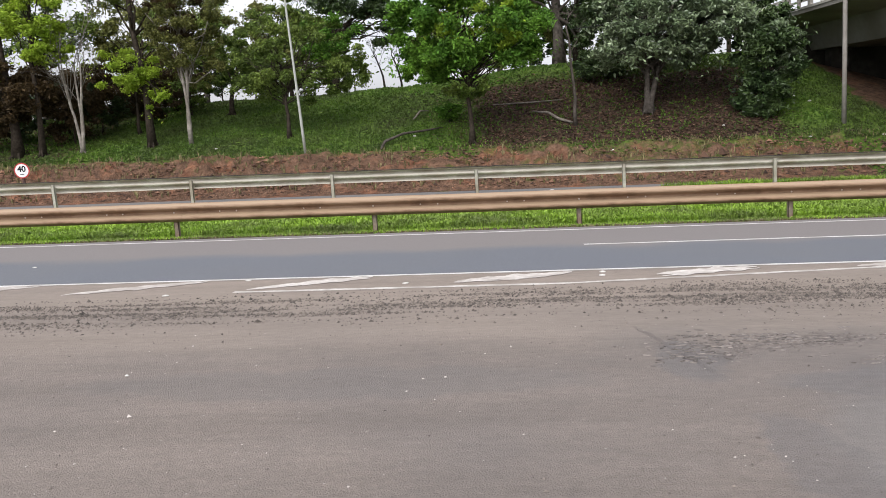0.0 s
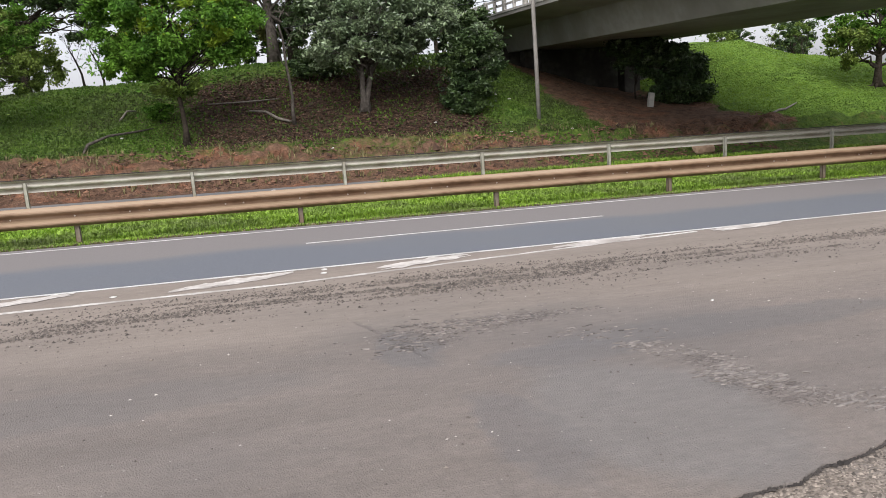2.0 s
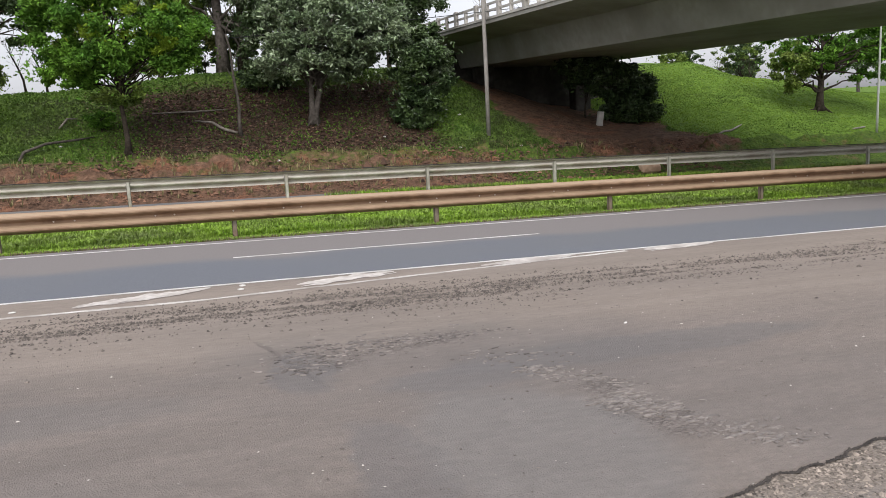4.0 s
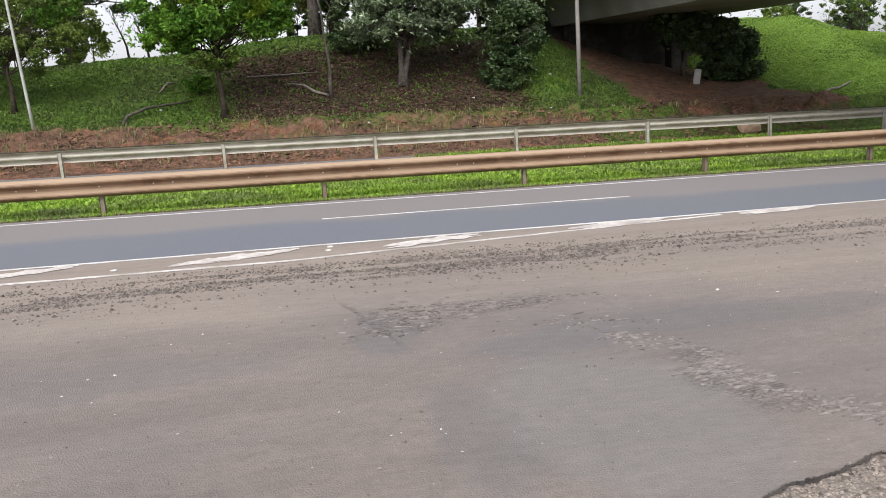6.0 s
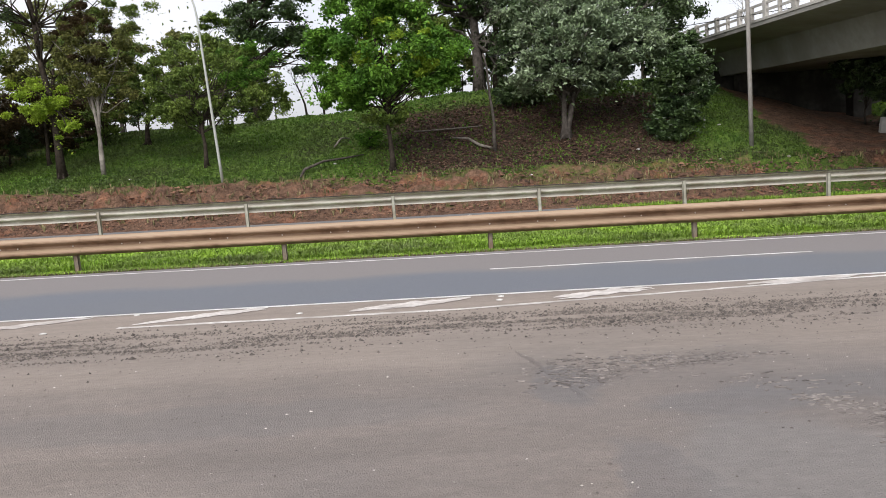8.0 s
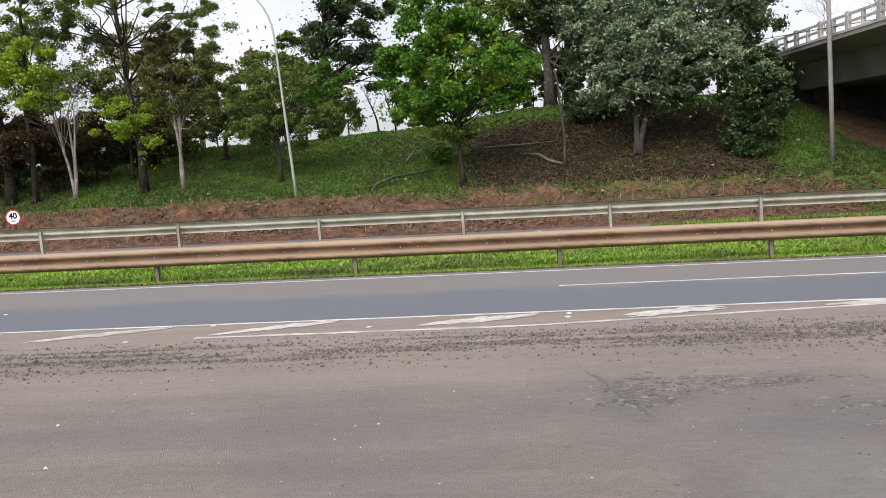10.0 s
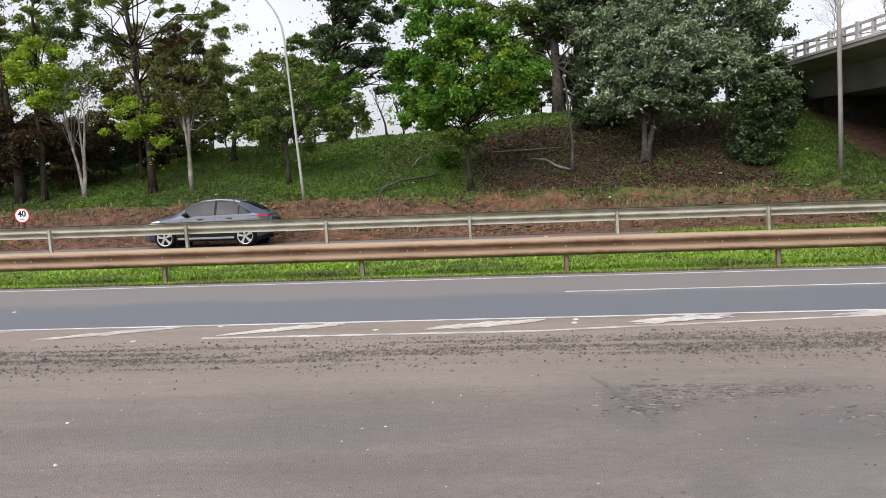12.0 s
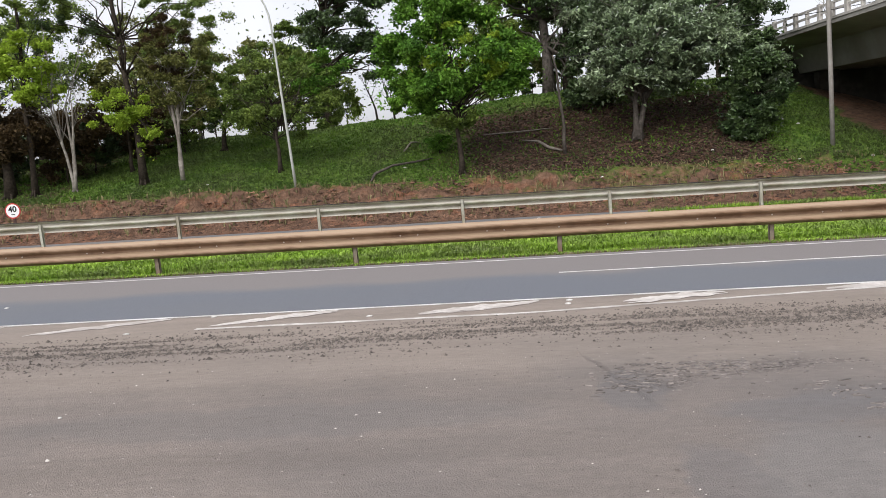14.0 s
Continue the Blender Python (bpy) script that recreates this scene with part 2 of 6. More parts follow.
def pavement_material():
    """Old dusty pavement: brown-grey, with worn darker wheel lanes, a sandy strip along the edge and fine grit."""
    m = mat("old_dusty_pavement", (0.198, 0.166, 0.143), (0.240, 0.202, 0.175), 35, 0.9, bump=0.6, bump_scale=110, c3=(0.174, 0.152, 0.138), big=0.35, spec=0.3)
    n, l = m.node_tree.nodes, m.node_tree.links
    b = n["Principled BSDF"]
    base = b.inputs["Base Color"].links[0].from_socket
    ge = n.new("ShaderNodeNewGeometry")
    sp = n.new("ShaderNodeSeparateXYZ")
    l.new(ge.outputs["Position"], sp.inputs[0])
    wob = n.new("ShaderNodeTexNoise")
    wob.inputs["Scale"].default_value, wob.inputs["Detail"].default_value = 1.3, 5
    l.new(ge.outputs["Position"], wob.inputs["Vector"])
    ad = n.new("ShaderNodeMath")
    ad.operation = "MULTIPLY_ADD"
    l.new(wob.outputs["Fac"], ad.inputs[0])
    ad.inputs[1].default_value = 1.4
    l.new(sp.outputs["Y"], ad.inputs[2])
    ramp = n.new("ShaderNodeValToRGB")
    mr = n.new("ShaderNodeMapRange")
    mr.inputs["From Min"].default_value, mr.inputs["From Max"].default_value = -13.0, -5.5
    l.new(ad.outputs[0], mr.inputs["Value"])
    l.new(mr.outputs[0], ramp.inputs[0])
    e = ramp.color_ramp.elements
    e[0].position, e[0].color = 0.0, (0.0, 0, 0, 1)
    e[1].position, e[1].color = 1.0, (0.55, 0, 0, 1)
    for p, v in ((0.42, 0.0), (0.55, 0.55), (0.66, 0.45), (0.78, 0.75)):
        q = e.new(p)
        q.color = (v, v, v, 1)
    e[0].color, e[-1].color = (0, 0, 0, 1), (0.6, 0.6, 0.6, 1)
    mx = n.new("ShaderNodeMix")
    mx.data_type = "RGBA"
    l.new(ramp.outputs[0], mx.inputs["Factor"])
    l.new(base, mx.inputs["A"])
    mx.inputs["B"].default_value = (0.305, 0.252, 0.208, 1)
    stretch = n.new("ShaderNodeVectorMath")
    stretch.operation = "MULTIPLY"
    stretch.inputs[1].default_value = (0.16, 1.5, 0.0)
    l.new(ge.outputs["Position"], stretch.inputs[0])
    streak = n.new("ShaderNodeTexNoise")
    streak.inputs["Scale"].default_value, streak.inputs["Detail"].default_value = 1.6, 6
    l.new(stretch.outputs[0], streak.inputs["Vector"])
    sm = n.new("ShaderNodeMapRange")
    sm.inputs["From Min"].default_value, sm.inputs["From Max"].default_value = 0.35, 0.68
    sm.inputs["To Min"].default_value, sm.inputs["To Max"].default_value = 1.06, 0.90
    l.new(streak.outputs["Fac"], sm.inputs["Value"])
    worn = n.new("ShaderNodeHueSaturation")
    l.new(mx.outputs["Result"], worn.inputs["Color"])
    l.new(sm.outputs[0], worn.inputs["Value"])
    grit = n.new("ShaderNodeTexVoronoi")
    grit.inputs["Scale"].default_value = 16
    l.new(ge.outputs["Position"], grit.inputs["Vector"])
    gm = n.new("ShaderNodeMapRange")
    gm.inputs["From Min"].default_value, gm.inputs["From Max"].default_value = 0.10, 0.06
    l.new(grit.outputs["Distance"], gm.inputs["Value"])
    gsel = n.new("ShaderNodeMath")
    gsel.operation = "GREATER_THAN"
    gsel.inputs[1].default_value = 0.72
    sc = n.new("ShaderNodeSeparateColor")
    l.new(grit.outputs["Color"], sc.inputs[0])
    l.new(sc.outputs[0], gsel.inputs[0])
    gf = n.new("ShaderNodeMath")
    gf.operation = "MULTIPLY"
    l.new(gm.outputs[0], gf.inputs[0])
    l.new(gsel.outputs[0], gf.inputs[1])
    mg = n.new("ShaderNodeMix")
    mg.data_type = "RGBA"
    l.new(gf.outputs[0], mg.inputs["Factor"])
    l.new(worn.outputs[0], mg.inputs["A"])
    mg.inputs["B"].default_value = (0.40, 0.37, 0.34, 1)
    l.new(mg.outputs["Result"], b.inputs["Base Color"])
    return m


def joint(n, l, position, centre, along, reach, width):
    """Mask of one straight broken joint in the asphalt."""
    off = n.new("ShaderNodeVectorMath")
    off.operation = "SUBTRACT"
    l.new(position, off.inputs[0])
    off.inputs[1].default_value = (centre[0] + 0.08, centre[1] + 0.08, 0)
    masks = []
    for axis, hi, lo in (((along[0], along[1], 0), reach, reach * 0.6), ((-along[1], along[0], 0), width, width * 0.3)):
        dot = n.new("ShaderNodeVectorMath")
        dot.operation = "DOT_PRODUCT"
        l.new(off.outputs[0], dot.inputs[0])
        dot.inputs[1].default_value = axis
        size = n.new("ShaderNodeMath")
        size.operation = "ABSOLUTE"
        l.new(dot.outputs["Value"], size.inputs[0])
        mr = n.new("ShaderNodeMapRange")
        mr.inputs["From Min"].default_value, mr.inputs["From Max"].default_value = hi, lo
        mr.inputs["To Max"].default_value = 0.72
        l.new(size.outputs[0], mr.inputs["Value"])
        masks.append(mr.outputs[0])
    both = n.new("ShaderNodeMath")
    both.operation = "MULTIPLY"
    l.new(masks[0], both.inputs[0])
    l.new(masks[1], both.inputs[1])
    return both.outputs[0]


def crack_zones(m):
    """Crazed, dark-jointed asphalt in three worn patches of the pavement."""
    n, l = m.node_tree.nodes, m.node_tree.links
    b = n["Principled BSDF"]
    base = b.inputs["Base Color"].links[0].from_socket
    ge = n.new("ShaderNodeNewGeometry")
    warp = n.new("ShaderNodeTexNoise")
    warp.inputs["Scale"].default_value, warp.inputs["Detail"].default_value = 3.0, 5
    l.new(ge.outputs["Position"], warp.inputs["Vector"])
    add = n.new("ShaderNodeVectorMath")
    add.operation = "MULTIPLY_ADD"
    l.new(warp.outputs["Color"], add.inputs[0])
    add.inputs[1].default_value = (0.16, 0.16, 0)
    l.new(ge.outputs["Position"], add.inputs[2])
    vo = n.new("ShaderNodeTexVoronoi")
    vo.feature = "DISTANCE_TO_EDGE"
    vo.inputs["Scale"].default_value = 24
    sq = n.new("ShaderNodeVectorMath")
    sq.operation = "MULTIPLY"
    sq.inputs[1].default_value = (0.75, 1.5, 0.0)
    l.new(add.outputs[0], sq.inputs[0])
    l.new(sq.outputs[0], vo.inputs["Vector"])
    line = n.new("ShaderNodeMapRange")
    line.inputs["From Min"].default_value, line.inputs["From Max"].default_value = 0.12, 0.03
    l.new(vo.outputs["Distance"], line.inputs["Value"])
    total = None
    for cx, cy, rx, ry in ((0.3, -10.1, 0.95, 0.30), (-0.25, -10.45, 0.35, 0.35), (1.15, -12.1, 0.26, 0.6)):
        off = n.new("ShaderNodeVectorMath")
        off.operation = "SUBTRACT"
        l.new(add.outputs[0], off.inputs[0])
        off.inputs[1].default_value = (cx + 0.08, cy + 0.08, 0)
        sc = n.new("ShaderNodeVectorMath")
        sc.operation = "MULTIPLY"
        l.new(off.outputs[0], sc.inputs[0])
        sc.inputs[1].default_value = (1 / rx, 1 / ry, 0)
        ln = n.new("ShaderNodeVectorMath")
        ln.operation = "LENGTH"
        l.new(sc.outputs[0], ln.inputs[0])
        mr = n.new("ShaderNodeMapRange")
        mr.inputs["From Min"].default_value, mr.inputs["From Max"].default_value = 1.1, 0.5
        l.new(ln.outputs["Value"], mr.inputs["Value"])
        if total is None:
            total = mr.outputs[0]
        else:
            mxm = n.new("ShaderNodeMath")
            mxm.operation = "MAXIMUM"
            l.new(total, mxm.inputs[0])
            l.new(mr.outputs[0], mxm.inputs[1])
            total = mxm.outputs[0]
    brk = n.new("ShaderNodeTexNoise")
    brk.inputs["Scale"].default_value, brk.inputs["Detail"].default_value = 5.0, 4
    l.new(ge.outputs["Position"], brk.inputs["Vector"])
    bm_ = n.new("ShaderNodeMapRange")
    bm_.inputs["From Min"].default_value, bm_.inputs["From Max"].default_value = 0.42, 0.58
    l.new(brk.outputs["Fac"], bm_.inputs["Value"])
    f1 = n.new("ShaderNodeMath")
    f1.operation = "MULTIPLY"
    l.new(total, f1.inputs[0])
    l.new(line.outputs[0], f1.inputs[1])
    f3 = n.new("ShaderNodeMath")
    f3.operation = "MULTIPLY"
    l.new(f1.outputs[0], f3.inputs[0])
    l.new(bm_.outputs[0], f3.inputs[1])
    f2 = n.new("ShaderNodeMath")
    f2.operation = "MAXIMUM"
    l.new(f3.outputs[0], f2.inputs[0])
    l.new(joint(n, l, add.outputs[0], (-0.42, -10.25), (0.17, -0.985), 0.85, 0.035), f2.inputs[1])
    mx = n.new("ShaderNodeMix")
    mx.data_type = "RGBA"
    l.new(f2.outputs[0], mx.inputs["Factor"])
    l.new(base, mx.inputs["A"])
    mx.inputs["B"].default_value = (0.13, 0.11, 0.10, 1)
    pale = n.new("ShaderNodeTexNoise")
    pale.inputs["Scale"].default_value, pale.inputs["Detail"].default_value = 26, 5
    l.new(sq.outputs[0], pale.inputs["Vector"])
    pm = n.new("ShaderNodeMapRange")
    pm.inputs["From Min"].default_value, pm.inputs["From Max"].default_value = 0.55, 0.68
    l.new(pale.outputs["Fac"], pm.inputs["Value"])
    pf = n.new("ShaderNodeMath")
    pf.operation = "MULTIPLY"
    l.new(pm.outputs[0], pf.inputs[0])
    l.new(total, pf.inputs[1])
    m2 = n.new("ShaderNodeMix")
    m2.data_type = "RGBA"
    l.new(pf.outputs[0], m2.inputs["Factor"])
    l.new(mx.outputs["Result"], m2.inputs["A"])
    m2.inputs["B"].default_value = (0.30, 0.265, 0.24, 1)
    l.new(m2.outputs["Result"], b.inputs["Base Color"])
    old = b.inputs["Normal"].links[0].from_socket
    bp = n.new("ShaderNodeBump")
    bp.invert = True
    bp.inputs["Strength"].default_value, bp.inputs["Distance"].default_value = 0.7, 0.02
    l.new(f2.outputs[0], bp.inputs["Height"])
    l.new(old, bp.inputs["Normal"])
    l.new(bp.outputs[0], b.inputs["Normal"])
    return m


def stain_zones(m):
    """Worn and patched areas of the pavement: soft-edged tints of later, greyer asphalt and pale scuffs."""
    n, l = m.node_tree.nodes, m.node_tree.links
    b = n["Principled BSDF"]
    out = b.inputs["Base Color"].links[0].from_socket
    ge = n.new("ShaderNodeNewGeometry")
    warp = n.new("ShaderNodeTexNoise")
    warp.inputs["Scale"].default_value, warp.inputs["Detail"].default_value = 2.6, 8
    warp.inputs["Roughness"].default_value = 0.65
    l.new(ge.outputs["Position"], warp.inputs["Vector"])
    bent = n.new("ShaderNodeVectorMath")
    bent.operation = "MULTIPLY_ADD"
    l.new(warp.outputs["Color"], bent.inputs[0])
    bent.inputs[1].default_value = (0.45, 0.45, 0)
    l.new(ge.outputs["Position"], bent.inputs[2])
    for cx, cy, rx, ry, colour, most in ((-0.36, -10.6, 0.20, 0.55, (0.145, 0.137, 0.135), 0.55), (-0.22, -12.4, 0.20, 0.65, (0.155, 0.143, 0.138), 0.55), (0.45, -12.4, 0.55, 0.95, (0.20, 0.185, 0.173), 0.65),
                                         (-2.6, -11.0, 1.6, 0.35, (0.165, 0.15, 0.14), 0.45), (1.9, -11.0, 1.4, 0.30, (0.155, 0.145, 0.14), 0.5), (0.5, -11.2, 0.5, 0.25, (0.16, 0.15, 0.146), 0.5)):
        off = n.new("ShaderNodeVectorMath")
        off.operation = "SUBTRACT"
        l.new(bent.outputs[0], off.inputs[0])
        off.inputs[1].default_value = (cx + 0.22, cy + 0.22, 0)
        flat = n.new("ShaderNodeVectorMath")
        flat.operation = "MULTIPLY"
        l.new(off.outputs[0], flat.inputs[0])
        flat.inputs[1].default_value = (1 / rx, 1 / ry, 0)
        far = n.new("ShaderNodeVectorMath")
        far.operation = "LENGTH"
        l.new(flat.outputs[0], far.inputs[0])
        mr = n.new("ShaderNodeMapRange")
        mr.inputs["From Min"].default_value, mr.inputs["From Max"].default_value = 1.15, 0.85
        mr.inputs["To Max"].default_value = most
        l.new(far.outputs["Value"], mr.inputs["Value"])
        mx = n.new("ShaderNodeMix")
        mx.data_type = "RGBA"
        l.new(mr.outputs[0], mx.inputs["Factor"])
        l.new(out, mx.inputs["A"])
        mx.inputs["B"].default_value = (*colour, 1)
        out = mx.outputs["Result"]
    # pale scuffs and fine mottling
    stretch = n.new("ShaderNodeVectorMath")
    stretch.operation = "MULTIPLY"
    stretch.inputs[1].default_value = (7.0, 15.0, 0.0)
    l.new(ge.outputs["Position"], stretch.inputs[0])
    scuff = n.new("ShaderNodeTexNoise")
    scuff.inputs["Scale"].default_value, scuff.inputs["Detail"].default_value = 1.0, 8
    scuff.inputs["Roughness"].default_value = 0.72
    l.new(stretch.outputs[0], scuff.inputs["Vector"])
    sm = n.new("ShaderNodeMapRange")
    sm.inputs["From Min"].default_value, sm.inputs["From Max"].default_value = 0.3, 0.7
    sm.inputs["To Min"].default_value, sm.inputs["To Max"].default_value = 0.88, 1.13
    l.new(scuff.outputs["Fac"], sm.inputs["Value"])
    hs = n.new("ShaderNodeHueSaturation")
    l.new(out, hs.inputs["Color"])
    l.new(sm.outputs[0], hs.inputs["Value"])
    l.new(hs.outputs[0], b.inputs["Base Color"])
    return m


M["pavement"] = stain_zones(crack_zones(pavement_material()))


def ground_material():
    """Soil, leaf litter and turf, mixed by the cover stored on the sheet (red: bare soil, green: litter, blue: bright turf)."""
    m = bpy.data.materials.new("ground_cover")
    m.use_nodes = True
    n, l = m.node_tree.nodes, m.node_tree.links
    b = n["Principled BSDF"]
    b.inputs["Roughness"].default_value = 0.95
    b.inputs["Specular IOR Level"].default_value = 0.2
    ge = n.new("ShaderNodeNewGeometry")

    def two(c1, c2, scale, lo=0.35, hi=0.65):
        t = n.new("ShaderNodeTexNoise")
        t.inputs["Scale"].default_value, t.inputs["Detail"].default_value = scale, 8
        t.inputs["Roughness"].default_value = 0.65
        l.new(ge.outputs["Position"], t.inputs["Vector"])
        r = n.new("ShaderNodeValToRGB")
        r.color_ramp.elements[0].position, r.color_ramp.elements[1].position = lo, hi
        r.color_ramp.elements[0].color, r.color_ramp.elements[1].color = (*c1, 1), (*c2, 1)
        l.new(t.outputs["Fac"], r.inputs[0])
        return r.outputs[0]

    def mix(fac, a, c):
        x = n.new("ShaderNodeMix")
        x.data_type = "RGBA"
        l.new(fac, x.inputs["Factor"])
        l.new(a, x.inputs["A"])
        l.new(c, x.inputs["B"])
        return x.outputs["Result"]
    at = n.new("ShaderNodeAttribute")
    at.attribute_name = "cover"
    sp = n.new("ShaderNodeSeparateColor")
    l.new(at.outputs["Color"], sp.inputs[0])
    edge = n.new("ShaderNodeTexNoise")
    edge.inputs["Scale"].default_value, edge.inputs["Detail"].default_value = 1.6, 8
    edge.inputs["Roughness"].default_value = 0.7
    l.new(ge.outputs["Position"], edge.inputs["Vector"])

    def mask(ch):
        a = n.new("ShaderNodeMath")
        a.operation = "ADD"
        l.new(sp.outputs[ch], a.inputs[0])
        l.new(edge.outputs["Fac"], a.inputs[1])
        r = n.new("ShaderNodeMapRange")
        r.inputs["From Min"].default_value, r.inputs["From Max"].default_value = 0.88, 1.12
        l.new(a.outputs[0], r.inputs["Value"])
        return r.outputs[0]
    turf = mix(mask(2), two((0.036, 0.070, 0.011), (0.105, 0.16, 0.025), 6), two((0.09, 0.17, 0.022), (0.17, 0.27, 0.038), 5))
    soil = mix(two((0, 0, 0), (1, 1, 1), 0.9, 0.52, 0.62), two((0.06, 0.034, 0.022), (0.21, 0.122, 0.078), 3.2, 0.32, 0.68), two((0.10, 0.042, 0.024), (0.30, 0.145, 0.085), 4.5, 0.34, 0.66))
    litter = two((0.025, 0.015, 0.010), (0.095, 0.056, 0.035), 7, 0.4, 0.62)
    out = mix(mask(1), turf, litter)
    out = mix(mask(0), out, soil)
    l.new(out, b.inputs["Base Color"])
    bn = n.new("ShaderNodeTexNoise")
    bn.inputs["Scale"].default_value, bn.inputs["Detail"].default_value = 9, 8
    l.new(ge.outputs["Position"], bn.inputs["Vector"])
    bp = n.new("ShaderNodeBump")
    bp.inputs["Strength"].default_value, bp.inputs["Distance"].default_value = 1.0, 0.2
    l.new(bn.outputs["Fac"], bp.inputs["Height"])
    l.new(bp.outputs[0], b.inputs["Normal"])
    return m


M["ground"] = ground_material()

# ---- builders ----


def obj(name, verts, faces, material, parent=None, label="", smooth=False):
    """One mesh object from vertices and faces, under a parent or at top level."""
    me = bpy.data.meshes.new(name)
    me.from_pydata(verts, [], faces)
    me.materials.append(material)
    if smooth:
        me.polygons.foreach_set("use_smooth", [True] * len(me.polygons))
    me.update()
    ob = new(name, me)
    if parent:
        ob.parent = parent
    if label:
        tagged(ob, label)
    return ob


def part(name, bm, material, parent=None, label="", smooth=False):
    me = bpy.data.meshes.new(name)
    bm.to_mesh(me)
    bm.free()
    me.materials.append(material)
    if smooth:
        me.polygons.foreach_set("use_smooth", [True] * len(me.polygons))
    ob = new(name, me)
    if parent:
        ob.parent = parent
    if label:
        tagged(ob, label)
    return ob


def empty(name, m):
    ob = new(name)
    ob.matrix_basis = m
    return ob


def box(bm, x0, x1, y0, y1, z0, z1, bevel=0.0):
    vs = bmesh.ops.create_cube(bm, size=1.0, matrix=Matrix.Translation(((x0 + x1) / 2, (y0 + y1) / 2, (z0 + z1) / 2)) @ Matrix.Diagonal((x1 - x0, y1 - y0, z1 - z0, 1)))["verts"]
    if bevel:
        es = list({e for v in vs for e in v.link_edges})
        bmesh.ops.bevel(bm, geom=es, offset=bevel, segments=2, affect="EDGES")
    return bm


def tube_geo(verts, faces, pts, radii, sides=7):
    """Adds a tapered tube along pts to lists of vertices and faces."""
    pts = [Vector(p) for p in pts]
    base = len(verts)
    for i, p in enumerate(pts):
        d = (pts[min(i + 1, len(pts) - 1)] - pts[max(i - 1, 0)]).normalized()
        u = d.orthogonal().normalized() if i == 0 else (u - d * u.dot(d)).normalized()
        w = d.cross(u)
        for k in range(sides):
            a = 2 * math.pi * k / sides
            verts.append(tuple(p + radii[i] * (math.cos(a) * u + math.sin(a) * w)))
    for i in range(len(pts) - 1):
        for k in range(sides):
            a, b = base + i * sides + k, base + i * sides + (k + 1) % sides
            faces.append((a, b, b + sides, a + sides))
    faces.append(tuple(base + k for k in reversed(range(sides))))
    faces.append(tuple(base + (len(pts) - 1) * sides + k for k in range(sides)))


# ---- the lie of the land ----
GRADE = 0.0245
PROFILE_Y = (-600, -60, 0, 3, 6.7, 7.4, 11.2, 11.8, 12.7, 13.9, 14.6, 16.0)
PROFILE_Z = (6.0, 3.42, 0.0, -0.03, -0.08, -0.17, -0.33, -0.30, 0.10, 0.55, 0.80, 0.98)
CREST_X = (-80, -24, -19, -14, -10, -6, -2, 0.6, 3.3, 8, 11, 13.4, 16, 19, 21, 23, 25.5, 27.5, 31, 35, 39, 46, 90)
CREST_Z = (2.8, 3.3, 3.5, 3.63, 3.55, 3.72, 4.05, 4.3, 4.35, 4.35, 4.25, 3.75, 2.9, 1.95, 1.5, 2.0, 3.7, 4.05, 3.1, 2.7, 1.9, 1.4, 1.0)


def gz(x, y):
    """Height of the ground."""
    xc = max(-60.0, min(60.0, x))
    z = float(np.interp(y, PROFILE_Y, PROFILE_Z)) - GRADE * xc
    if y > 14.6:
        c = float(np.interp(x, CREST_X, CREST_Z))
        f = min(1.0, max(0.0, (y - 15.2) / 9.8))
        f = f * 1.12 - 0.12 * f * f
        low = 0.86 - GRADE * xc
        z = max(z if y < 16 else -9, low + (c - low) * f)
        if y > 25 and 15 < x < 29:
            z = z + min(1.8, (y - 25) * 0.2) * max(0.0, 1 - abs(x - 22) / 7)
    return z


def gz_rough(x, y):
    z = gz(x, y)
    if 11.6 < y < 60:
        k = min(1.0, (y - 11.6) / 1.2)
        cut = max(0.0, 1 - abs(y - 13.9) / 1.6)
        z += k * (0.10 * noise.noise((x * 0.5, y * 0.5, 3)) + 0.05 * noise.noise((x * 1.7, y * 1.7, 7)))
        z += cut * (0.42 * noise.noise((x * 0.8, y * 1.3, 1.5)) + 0.30 * noise.noise((x * 2.1, y * 2.9, 4)) + 0.15 * noise.noise((x * 4.0, y * 4.0, 4)))
    elif 0.1 < y < 7.3:
        z += 0.025 * noise.noise((x * 1.2, y * 1.2, 9))
    return z


